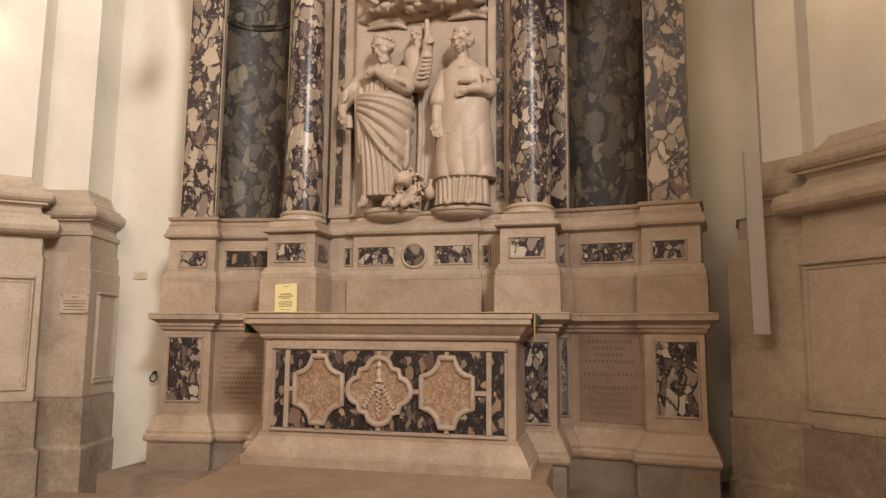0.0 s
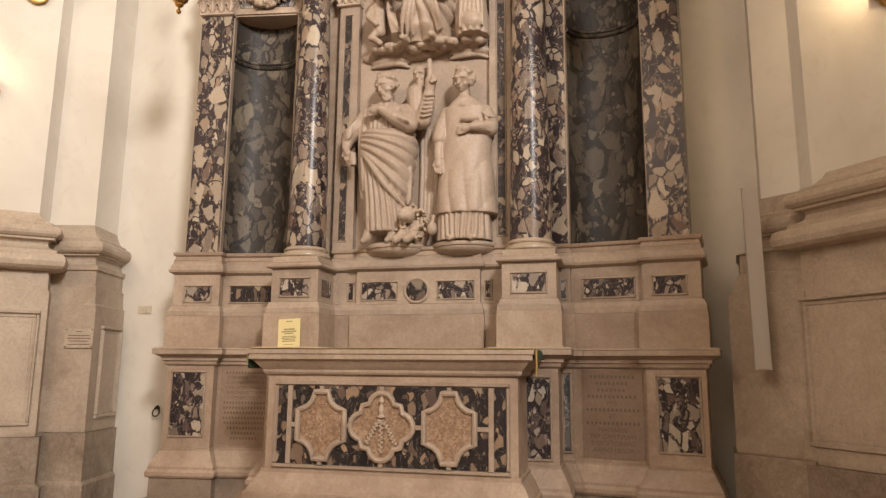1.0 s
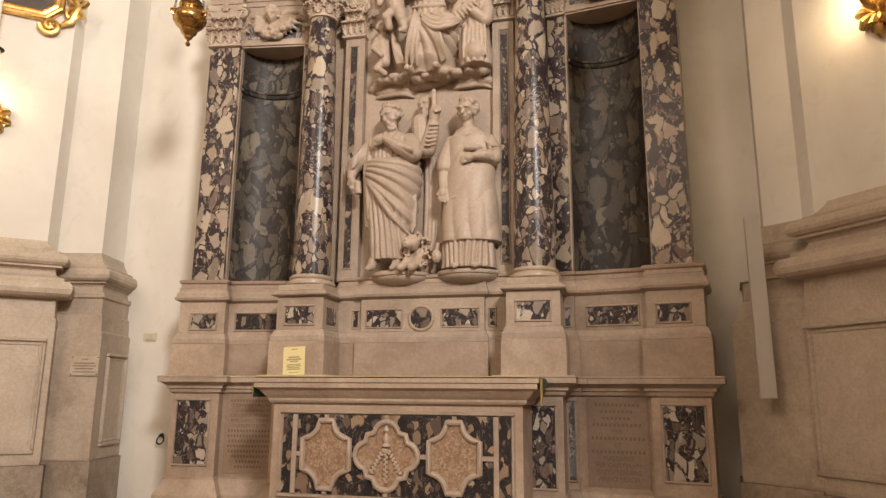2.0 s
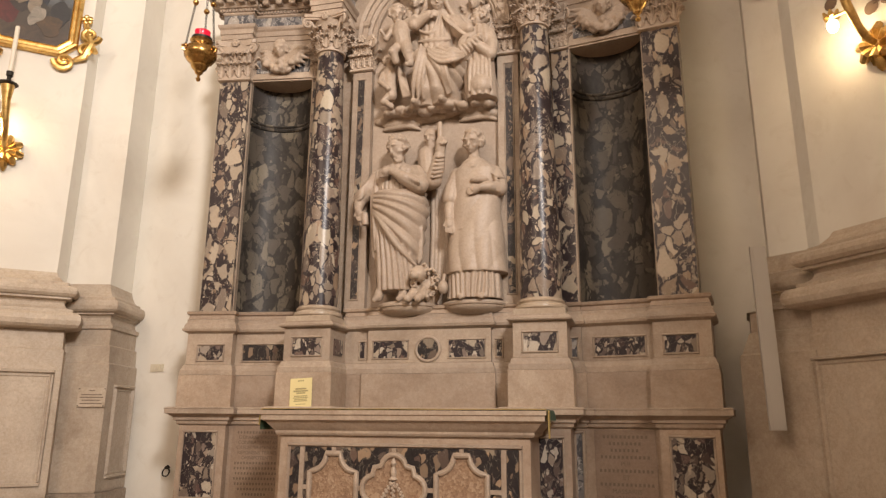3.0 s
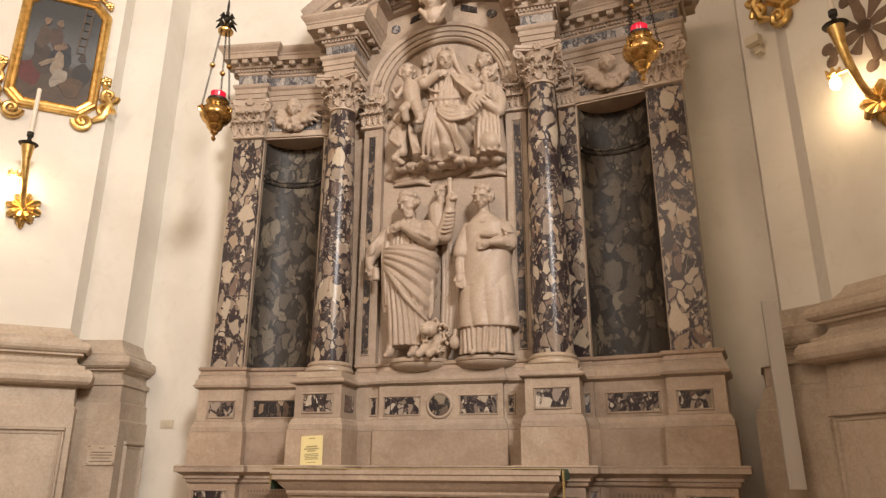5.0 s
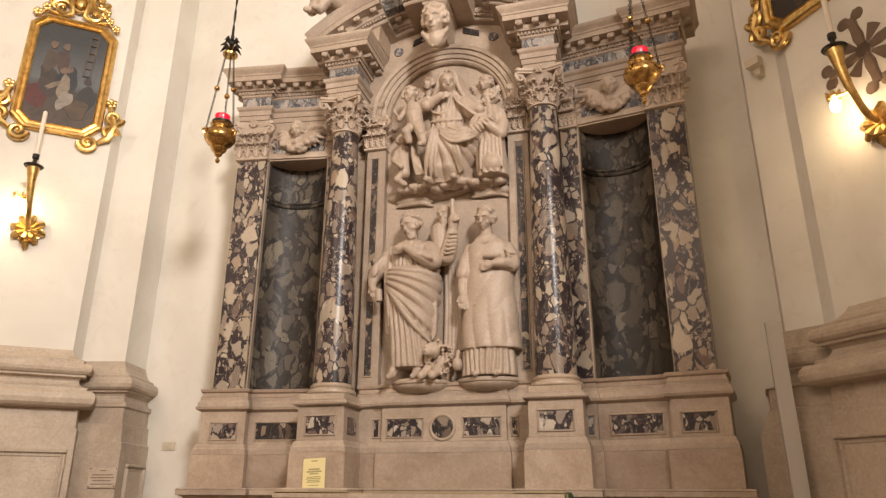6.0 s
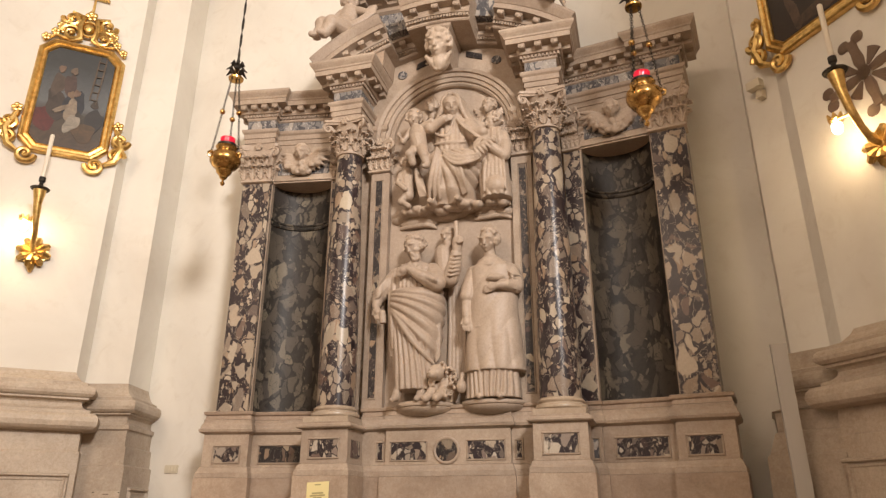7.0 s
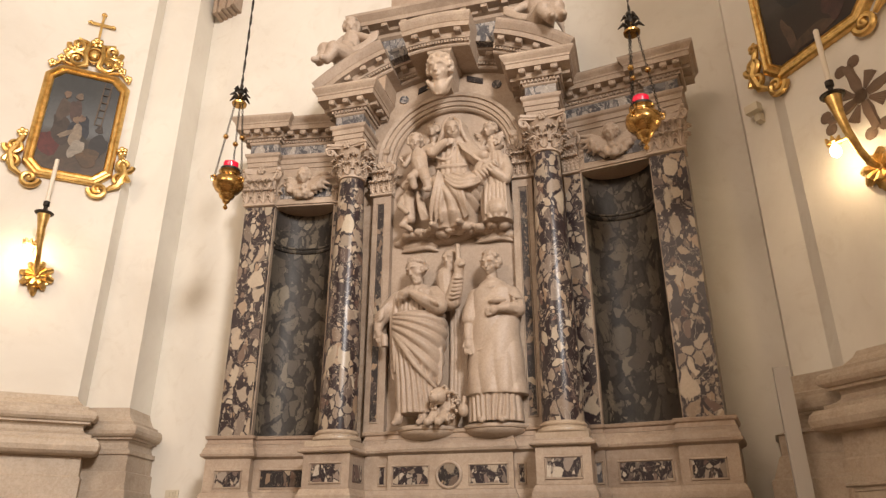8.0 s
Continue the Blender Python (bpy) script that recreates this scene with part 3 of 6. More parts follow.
def capital_mesh(at, r, z0, hgt, half_w, square=False):
    """A leafy capital: bell, two rows of leaves, corner scrolls, hollow-sided slab with flowers."""
    bm = bmesh.new()
    x, y = at
    k = hgt / 0.34
    leaves = []
    if square:
        block(bm, x - half_w * 0.74, x + half_w * 0.74, y - 0.03, y + 0.12, [(0, z0), (0.014, z0 + 0.008), (0.014, z0 + 0.026), (0, z0 + 0.034), (0.0, z0 + 0.2 * k), (0.03, z0 + 0.29 * k)])
        for q in (-0.66, -0.22, 0.22, 0.66):
            leaves.append((-math.pi / 2, 0.035, z0 + 0.03, 0.135 * k, half_w * 0.17, 0.045, (x + half_w * q, y)))
        for q in (-0.44, 0.0, 0.44):
            leaves.append((-math.pi / 2, 0.038, z0 + 0.11, 0.15 * k, half_w * 0.18, 0.055, (x + half_w * q, y)))
        for sg in (-1, 1):
            leaves.append((math.pi / 2 * (1 - sg), half_w * 0.74, z0 + 0.03, 0.14 * k, 0.03, 0.04, (x, y + 0.02)))
            leaves.append((math.pi / 2 * (1 - sg), half_w * 0.74, z0 + 0.11, 0.15 * k, 0.03, 0.05, (x, y + 0.04)))
        corners = [(-1, -1), (1, -1)]
    else:
        lathe(bm, [(r, z0), (r + 0.016, z0 + 0.006), (r + 0.016, z0 + 0.022), (r, z0 + 0.03), (r, z0 + 0.18 * k), (r + 0.04, z0 + 0.27 * k), (r + 0.06, z0 + 0.30 * k)], 32, (x, y, 0))
        for i in range(8):
            leaves.append((i * math.pi / 4, r + 0.006, z0 + 0.03, 0.13 * k, 0.036, 0.042, at))
            leaves.append(((i + 0.5) * math.pi / 4, r + 0.008, z0 + 0.09, 0.155 * k, 0.036, 0.055, at))
        corners = [(-1, -1), (1, -1), (1, 1), (-1, 1)]
    for leaf in leaves:
        acanthus(bm, *leaf)
    zt = z0 + 0.262 * k
    for cx, cy in corners:
        dx, dy = (cx * 0.80, cy * 0.80 * half_w) if not square else (cx * 0.86, cy * 0.06)
        ox, oy = x + dx * half_w, y + dy
        d = Vector((ox - x, oy - y, 0)).normalized()
        pts, radii = [], []
        for i in range(26):
            t = i / 25
            ang = math.pi * 0.55 - t * 3.0 * math.pi
            rr = 0.044 * (1 - 0.78 * t)
            pts.append((ox + d.x * rr * math.cos(ang), oy + d.y * rr * math.cos(ang), zt + rr * math.sin(ang)))
            radii.append(0.014 * (1 - 0.3 * t))
        tube(bm, pts, 0.02, 7, radii=radii)
        base = Vector((x + dx * half_w * 0.45, y + dy * (0.5 if not square else 0.8), z0 + hgt * 0.42))
        tube(bm, [base, base.lerp(Vector(pts[0]), 0.5) + Vector((0, 0, 0.014)), pts[0]], 0.016, 7)
    cs = [(-1, -1), (1, -1), (1, 1), (-1, 1)]
    out = []
    if square:
        out = [(x - half_w, y - 0.07), (x - half_w * .85, y - 0.085), (x - half_w * 0.4, y - 0.055), (x, y - 0.048), (x + half_w * 0.4, y - 0.055), (x + half_w * .85, y - 0.085), (x + half_w, y - 0.07), (x + half_w, y + 0.12), (x - half_w, y + 0.12)]
    else:
        for (ax, ay), (bx, by) in zip(cs, cs[1:] + cs[:1]):
            for i in range(10):
                t = 0.06 + 0.88 * i / 9
                dent = 1 - 0.22 * math.sin(math.pi * t)
                px, py = ax + (bx - ax) * t, ay + (by - ay) * t
                out.append((x + half_w * px * (dent if ax == bx else 1), y + half_w * py * (1 if ax == bx else dent)))
    rings(bm, [[(x + (px - x) * q, y + (py - y) * q, z) for px, py in out] for q, z in ((0.95, z0 + 0.292 * k), (0.93, z0 + 0.308 * k), (1.0, z0 + 0.314 * k), (1.0, z0 + hgt))])
    for ux, uy in ((0, -1), (1, 0), (-1, 0)) if not square else ((0, -1),):
        for i in range(7):
            aa = i * math.pi / 3
            px, pz = (0.026 * math.cos(aa), 0.026 * math.sin(aa)) if i < 6 else (0, 0)
            dd = half_w * 0.84 if not square else 0.07
            ball(bm, (x + ux * dd + (px if ux == 0 else 0), y + uy * dd + (px if uy == 0 else 0), z0 + hgt * 0.93 + pz), 0.017, 6)
    return bm


P_ARCH = [(0.0, 4.622), (0.0, 4.67), (0.01, 4.672), (0.01, 4.72), (0.02, 4.722), (0.02, 4.77), (0.035, 4.785), (0.04, 4.80), (0.04, 4.815)]
P_FRIEZE = [(0.0, 4.816), (0.0, 4.93)]
P_CORN = [(0.0, 4.931), (0.015, 4.94), (0.02, 4.955), (0.02, 4.985), (0.06, 4.99), (0.07, 5.01), (0.07, 5.05), (0.17, 5.052), (0.17, 5.10), (0.18, 5.105), (0.185, 5.12), (0.215, 5.15), (0.225, 5.165), (0.225, 5.185), (0.0, 5.187)]
P_CORN = [(o * 0.82, z) for o, z in P_CORN]
P_WCORN = [(o * 0.92, z) for o, z in P_CORN]


def entablature(name, x0, x1, yf, yb, f, corn, dz=0.0, label=""):
    body = part(name, block(bmesh.new(), x0, x1, yf, yb, [(o, z + dz) for o, z in P_ARCH]), DRESSED, retable, label, f=f)
    part("frieze", block(bmesh.new(), x0, x1, yf, yb, [(o, z + dz) for o, z in P_FRIEZE]), GREYBLUE, body, "grey and white veined marble frieze", f=f)
    part("cornice", block(bmesh.new(), x0, x1, yf, yb, [(o, z + dz) for o, z in corn]), DRESSED, body, f=f)
    k = corn[7][0] / 0.17
    bm = bmesh.new()
    n = max(3, int((x1 - x0 + 0.08) / 0.03))
    for i in range(n):
        x = x0 - 0.04 + (x1 - x0 + 0.08) * (i + 0.25) / n
        box(bm, x, x + 0.017, yf - 0.045 * k, yf + 0.01, 4.956 + dz, 4.984 + dz)
    m = int((yb - yf) / 0.03)
    for i in range(m):
        y = yf - 0.02 + 0.03 * i
        for xx in (x0 - 0.045 * k, x1 + 0.045 * k - 0.02):
            box(bm, xx, xx + 0.02, y, y + 0.017, 4.956 + dz, 4.984 + dz)
    part("dentil_course", bm, DRESSED, body, f=f)
    n = max(2, round((x1 - x0 + 0.2) / 0.135))
    for i in range(n):
        x = x0 - 0.09 * k + (x1 - x0 + 0.18 * k) * (i + 0.5) / n
        yy = yf - 0.155 * k
        bm = box(bmesh.new(), x - 0.028, x + 0.028, yy, yf - 0.06 * k, 5.012 + dz, 5.05 + dz)
        ball(bm, (x, yy + 0.01, 5.018 + dz), (0.027, 0.02, 0.02), 8)
        part("modillion", bm, DRESSED, body, f=f)
    for i in range(max(1, int((yb - yf) / 0.14))):
        y = yf + 0.02 + 0.135 * i
        for sx, xe in ((-1, x0), (1, x1)):
            bm = box(bmesh.new(), *sorted((xe + sx * 0.07 * k, xe + sx * 0.155 * k)), y - 0.028, y + 0.028, 5.012 + dz, 5.05 + dz)
            part("modillion", bm, DRESSED, body, f=f)
    return body


for s in (-1, 1):
    f = wing(s)
    sm = half(s)
    part("capital", capital_mesh((COL, COLY), R1, 4.28, 0.34, 0.205), STATUE, retable, "carved leafy column capital", f=sm, smooth=True)
    entablature("entablature_block", COL - 0.135, COL + 0.135, COLY - 0.14, 1.15, sm, P_CORN, 0.0, "projecting limestone entablature over the column")
    # outer pilaster
    pil = part("pilaster", box(bmesh.new(), 1.715, 1.985, 0.835, 1.15, 2.028, 4.13), BRECCIA, retable, "flat pilaster faced with cream and grey breccia", f=f, bevel=0.004)
    part("capital", capital_mesh((1.85, 0.85), R1, 4.132, 0.40, 0.19, True), STATUE, pil, "carved leafy pilaster capital", f=f, smooth=True)
    # inner dark strip beside the niche
    part("strip", box(bmesh.new(), 0.985, 1.125, 0.866, 1.15, 2.028, 4.13), BRECCIA, retable, "dark breccia strip beside the niche", f=f, bevel=0.003)
    part("capital", capital_mesh((1.055, 0.885), R1, 4.132, 0.40, 0.085, True), STATUE, retable, "small carved leafy capital beside the niche", f=f, smooth=True)
    part("backing", box(bmesh.new(), 0.985, 1.124, 0.90, 1.15, 4.131, 4.54), LIMESTONE, retable, f=f)
    # niche: hollow half drum with a ring below its vault
    bm = bmesh.new()
    C, RN = 1.42, 0.285
    loops = []
    for z in (2.028, 3.0, 3.74, 4.145):
        loops.append([(C - RN * math.cos(math.pi * i / 20), 0.905 + 0.78 * RN * math.sin(math.pi * i / 20), z) for i in range(21)])
    rings(bm, loops, cap=False, closed=False)
    niche = part("niche", bm, NICHE, retable, "hollow niche lined with dark green-grey breccia", smooth=True, f=f)
    bm = bmesh.new()
    ring = [(C - (RN - 0.002) * math.cos(math.pi * i / 20), 0.905 + 0.78 * (RN - 0.002) * math.sin(math.pi * i / 20), 3.76) for i in range(21)]
    tube(bm, ring, 0.02, 8)
    tube(bm, [(x, y, z + 0.035) for x, y, z in ring], 0.012, 8)
    part("ring_moulding", bm, NICHE, niche, smooth=True, f=f)
    bm = slab(bmesh.new(), [(1.12, 4.145), (1.72, 4.145), (1.72, 4.16), (1.12, 4.16)], 0.88, 1.15)
    part("niche_head", bm, DRESSED, niche, f=f)
    bm = box(bmesh.new(), C - RN, C + RN, 0.9, 1.15, 2.0, 2.03)
    part("niche_floor", bm, LIMESTONE, niche, f=f)
    for a, b in ((1.126, 1.137), (1.703, 1.714)):
        part("niche_jamb", box(bmesh.new(), a, b, 0.872, 1.15, 2.028, 4.145), DRESSED, niche, f=f)
    # panel over the niche
    part("niche_lintel", block(bmesh.new(), 1.125, 1.712, 0.885, 1.15, [(0.02, 4.161), (0.02, 4.19), (0.0, 4.20), (0.0, 4.52)]), DRESSED, retable, "plain limestone panel over the niche", f=f)
    part("inlay", box(bmesh.new(), 1.17, 1.67, 0.88, 0.9, 4.23, 4.36), GREYBLUE, retable, f=f)
    entablature("wing_entablature", 1.735, 2.015, 0.86, 1.18, f, P_WCORN, -0.085, "limestone entablature over the outer pilaster")
    entablature("wing_entablature", 0.98, 1.734, 0.93, 1.18, f, P_WCORN, -0.085, "limestone entablature over the niche")
    # inner pilasters beside the relief
    ip = part("inner_pilaster", box(bmesh.new(), 0.556, 0.73, 0.835, 1.15, 2.028, 4.18), DRESSED, retable, "limestone inner pilaster with a dark inlaid slit", f=sm, bevel=0.004)
    part("inlay", box(bmesh.new(), 0.622, 0.678, 0.829, 0.85, 2.11, 4.10), BRECCIA_DARK, ip, f=sm)
    part("inlay_frame", frame_rect(bmesh.new(), 0.622, 0.678, 2.11, 4.10, 0.834, 0.014, 0.009), DRESSED, ip, f=sm)
    part("capital", capital_mesh((0.65, 0.85), R1, 4.182, 0.33, 0.125, True), STATUE, ip, "carved leafy pilaster capital", f=sm, smooth=True)
    part("backing", box(bmesh.new(), 0.701, 1.07, 0.93, 1.15, 1.80, 4.62), LIMESTONE, retable, "plain limestone backing behind the column", f=sm)
    part("impost", block(bmesh.new(), 0.60, 0.76, 0.80, 1.15, [(0, 4.515), (0, 4.60), (0.02, 4.62), (0.03, 4.66), (0.0, 4.662)]), DRESSED, retable, f=sm)

# middle dado
body = storey("middle_dado", -0.49, 0.49, 0.775, 1.2, mid, None, None, label="limestone middle dado with inlaid breccia panels")
for s in (-1, 1):
    sm = half(s)
    storey("dado_strip", 0.491, 0.70, 0.81, 1.2, sm, (0.53, 0.565, 1.62, 1.745), None, PANEL, "narrow limestone dado strip with an inlaid slip")
    a, b = 0.165, 0.44
    part("inlay", box(bmesh.new(), a, b, 0.77, 0.8, 1.615, 1.745), PANEL, body, f=sm)
    part("inlay_frame", frame_rect(bmesh.new(), a, b, 1.615, 1.745, 0.774, 0.014, 0.009), DRESSED, body, f=sm)
circle = [(0.082 * math.cos(math.pi * i / 16), 1.68 + 0.082 * math.sin(math.pi * i / 16)) for i in range(32)]
part("roundel", slab(bmesh.new(), circle, 0.766, 0.79), BRECCIA_DARK, body, "round dark breccia inlay", f=mid)
part("roundel_rim", tube(bmesh.new(), [(x * 1.14, 0.77, 1.68 + (z - 1.68) * 1.14) for x, z in circle], 0.013, 8, True), DRESSED, body, smooth=True, f=mid)

# arched relief panel and its arch
ARC_Z, ARC_R = 4.50, 0.535
outline = [(-0.554, 2.028), (0.554, 2.028)] + [(0.554 * math.cos(math.pi * i / 24), ARC_Z + 0.554 * math.sin(math.pi * i / 24)) for i in range(25)]
part("relief_ground", slab(bmesh.new(), outline, 0.90, 1.0), STATUE, retable, "arched marble ground of the relief", f=mid)
prof = [(0.535, 0.90), (0.535, 0.86), (0.55, 0.845), (0.565, 0.845), (0.57, 0.825), (0.60, 0.815), (0.605, 0.80), (0.64, 0.795), (0.645, 0.775), (0.675, 0.765), (0.68, 0.90)]
part("archivolt", sweep_arc(bmesh.new(), 0, ARC_Z, prof, 0, 180, 40), DRESSED, retable, "moulded limestone arch round the relief", smooth=True, f=mid)
# wall over the arch
top = [(-0.74, 4.60), (-0.66, 4.60)] + [(-0.66 * math.cos(math.pi * i / 20), ARC_Z + 0.66 * math.sin(math.pi * i / 20)) for i in range(2, 19)] + [(0.66, 4.60), (0.74, 4.60), (0.95, 5.75), (-0.95, 5.75)]
part("spandrel", slab(bmesh.new(), top, 0.86, 1.15), DRESSED, retable, "limestone wall over the arch", f=mid)
for i, (a, kind) in enumerate(((74, 0), (59, 1), (106.5, 0), (122, 1))):
    r = 0.875
    x, z = r * math.cos(radians(a)), ARC_Z + r * math.sin(radians(a))
    if kind:
        o = [(x + 0.045 * math.cos(k * math.pi / 8), z + 0.045 * math.sin(k * math.pi / 8)) for k in range(16)]
    else:
        sl = -1 if a < 90 else 1
        o = [(x - 0.075, z - 0.03 - sl * 0.03), (x + 0.075, z - 0.03 + sl * 0.03), (x + 0.075, z + 0.03 + sl * 0.03), (x - 0.075, z + 0.03 - sl * 0.03)]
    part("inlay", slab(bmesh.new(), o, 0.845, 0.87), GREYBLUE if kind else BRECCIA_DARK, retable, "small inlaid marble piece", f=mid)

# curved broken pediment: a moulded band on one circle, standing out over the columns and the keystone
PC, PR = 3.87, 1.84


def curved_cornice(name, a0, a1, yf, label, n):
    """yf: face of the frieze below."""
    def at(o):
        return yf - o * 0.82
    prof = [(PR - 0.26, 1.12), (PR - 0.26, yf), (PR - 0.25, at(0.015)), (PR - 0.235, at(0.02)), (PR - 0.205, at(0.02)), (PR - 0.20, at(0.06)), (PR - 0.18, at(0.07)), (PR - 0.14, at(0.07)),
            (PR - 0.138, at(0.17)), (PR - 0.09, at(0.17)), (PR - 0.085, at(0.18)), (PR - 0.04, at(0.215)), (PR - 0.02, at(0.225)), (PR, at(0.225)), (PR + 0.004, 1.12)]
    body = part(name, sweep_arc(bmesh.new(), 0, PC, prof, a0, a1, 18), DRESSED, retable, label, f=mid)
    for i in range(n):
        a = radians(a0 + (a1 - a0) * (i + 0.5) / n)
        bm = box(bmesh.new(), -0.03, 0.03, yf - 0.128, yf - 0.05, PR - 0.178, PR - 0.141)
        ball(bm, (0, yf - 0.12, PR - 0.172), (0.027, 0.02, 0.02), 8)
        g = (lambda a: lambda c: Vector((c[2] * math.cos(a) + c[0] * math.sin(a), c[1] - 0.8, PC + c[2] * math.sin(a) - c[0] * math.cos(a))))(a)
        part("modillion", bm, DRESSED, body, f=g)
    k = int(abs(a1 - a0) * math.pi / 180 * PR / 0.03)
    bm = bmesh.new()
    for i in range(k):
        a = radians(a0 + (a1 - a0) * (i + 0.5) / k)
        vs = len(bm.verts)
        box(bm, -0.009, 0.009, yf - 0.045, yf, PR - 0.234, PR - 0.206)
        bm.verts.ensure_lookup_table()
        for vv in bm.verts[vs:]:
            c = vv.co.copy()
            vv.co = (c[2] * math.cos(a) + c[0] * math.sin(a), c[1], PC + c[2] * math.sin(a) - c[0] * math.cos(a))
    part("dentil_course", bm, DRESSED, body, f=mid)
    return body


curved_cornice("pediment_segment", 48.5, 72.5, 0.55, "curved limestone pediment segment over the column", 4)
curved_cornice("pediment_segment", 131.5, 107.5, 0.55, "curved limestone pediment segment over the column", 4)
curved_cornice("pediment_segment", 79.5, 100.5, 0.44, "curved limestone pediment over the keystone", 3)
curved_cornice("pediment_recess", 58, 122, 0.80, "recessed curved cornice running behind the broken pediment", 13)
for s in (-1, 1):
    sm = half(s)
    # tympanum wedge between straight and curved cornice
    o = [(0.56, 5.18), (1.16, 5.18)] + [((PR - 0.24) * math.cos(radians(a)), PC + (PR - 0.24) * math.sin(radians(a))) for a in range(52, 71, 3)]
    part("tympanum", slab(bmesh.new(), o, 0.56, 1.1), LIMESTONE, retable, f=sm)
    o = [((PR + q) * math.cos(radians(a)), PC + (PR + q) * math.sin(radians(a))) for q, a in ((-0.13, 72.6), (0.05, 72.6), (0.05, 79.4), (-0.13, 79.4))]
    part("inlay", slab(bmesh.new(), [(x, z + 0.02) for x, z in o], 0.57, 1.0), GREYBLUE, retable, "grey marble infill in the broken pediment", f=sm)
# keystone console
part("keystone", block(bmesh.new(), -0.085, 0.085, 0.48, 1.0, [(-0.03, 5.16), (0.0, 5.24), (0.01, 5.40), (0.03, 5.42), (0.03, 5.46)]), DRESSED, retable, "limestone console under the pediment", f=mid)
# attic storey
att = part("attic", block(bmesh.new(), -0.78, 0.78, 0.72, 1.1, [(0.0, 5.62), (0.0, 5.80)]), DRESSED, retable, "limestone attic above the pediment", f=mid)
part("attic_frieze", block(bmesh.new(), -0.78, 0.78, 0.72, 1.1, [(0.0, 5.801), (0.0, 5.90)]), GREYBLUE, att, f=mid)
part("attic_cornice", block(bmesh.new(), -0.78, 0.78, 0.72, 1.1, [(0.0, 5.901), (0.03, 5.92), (0.03, 5.96), (0.07, 5.965), (0.07, 6.0), (0.16, 6.002), (0.16, 6.05), (0.21, 6.10), (0.21, 6.13), (0, 6.14)]), DRESSED, att, f=mid)
for i in range(9):
    x = -0.8 + 1.6 * i / 8
    part("modillion", box(bmesh.new(), x - 0.03, x + 0.03, 0.57, 0.66, 5.966, 6.0), DRESSED, att, f=mid)
part("attic_top", block(bmesh.new(), -0.6, 0.6, 0.76, 1.1, [(0.0, 6.141), (0.0, 6.7), (0.05, 6.72), (0.05, 6.76)]), LIMESTONE, att, f=mid)


# ---- carved figures ----
def limb(bm, pts, radii):
    tube(bm, pts, 0.05, 12, radii=radii)
    for p, r in zip(pts, radii):
        ball(bm, p, r * 0.98, 12)


def ridge(ph, sharp=0.75):
    """Rounded folds with narrow valleys between them, 0 to 1."""
    return abs(math.sin(ph)) ** sharp


def robe(bm, sections, folds=None, n=150, rows=90):
    """A draped body: sections (z, x, y, half width, half depth); folds(x, z, a) lifts its surface in metres."""
    zs = [q[0] for q in sections]

    def at(z):
        z = min(max(z, min(zs)), max(zs))
        k = max(j for j in range(len(zs) - 1) if (z - zs[j]) * (zs[-1] - zs[0]) >= -1e-9)
        t = (z - zs[k]) / (zs[k + 1] - zs[k])
        t = t * t * (3 - 2 * t)
        return [a + (b - a) * t for a, b in zip(sections[k], sections[k + 1])]

    loops = []
    for i in range(rows + 1):
        z = zs[0] + (zs[-1] - zs[0]) * i / rows
        _, x, y, rx, ry = at(z)
        loop = []
        for j in range(n):
            a = 2 * math.pi * j / n
            ca, sa = math.cos(a), math.sin(a)
            d = folds(x + rx * ca, z, a) if folds and sa < 0.35 else 0.0
            loop.append((x + (rx + d * 0.6) * ca, y + (ry + d) * sa, z))
        loops.append(loop)
    rings(bm, loops)

    def front(x, z, lift=0.0):
        _, cx, cy, rx, ry = at(z)
        return cy - ry * math.sqrt(max(0.05, 1 - ((x - cx) / rx) ** 2)) - lift
    return front


def strand(bm, pts, r):
    """A raised fold: a smooth tapered rod through points."""
    fine = []
    for i in range(len(pts) - 1):
        for k in range(5):
            t = k / 5
            p0, p1 = Vector(pts[max(0, i - 1)]), Vector(pts[i])
            p2, p3 = Vector(pts[i + 1]), Vector(pts[min(len(pts) - 1, i + 2)])
            fine.append(0.5 * ((2 * p1) + (p2 - p0) * t + (2 * p0 - 5 * p1 + 4 * p2 - p3) * t * t + (3 * p1 - p0 - 3 * p2 + p3) * t ** 3))
    fine.append(Vector(pts[-1]))
    n = len(fine)
    tube(bm, fine, r, 8, radii=[r * (0.35 + 0.65 * math.sin(math.pi * (i + 0.5) / n)) for i in range(n)])


def lay(bm, front, pts, r, lift=0.0):
    """A fold laid on a draped body, through points of x and z."""
    strand(bm, [(x, front(x, z, lift), z) for x, z in pts], r)


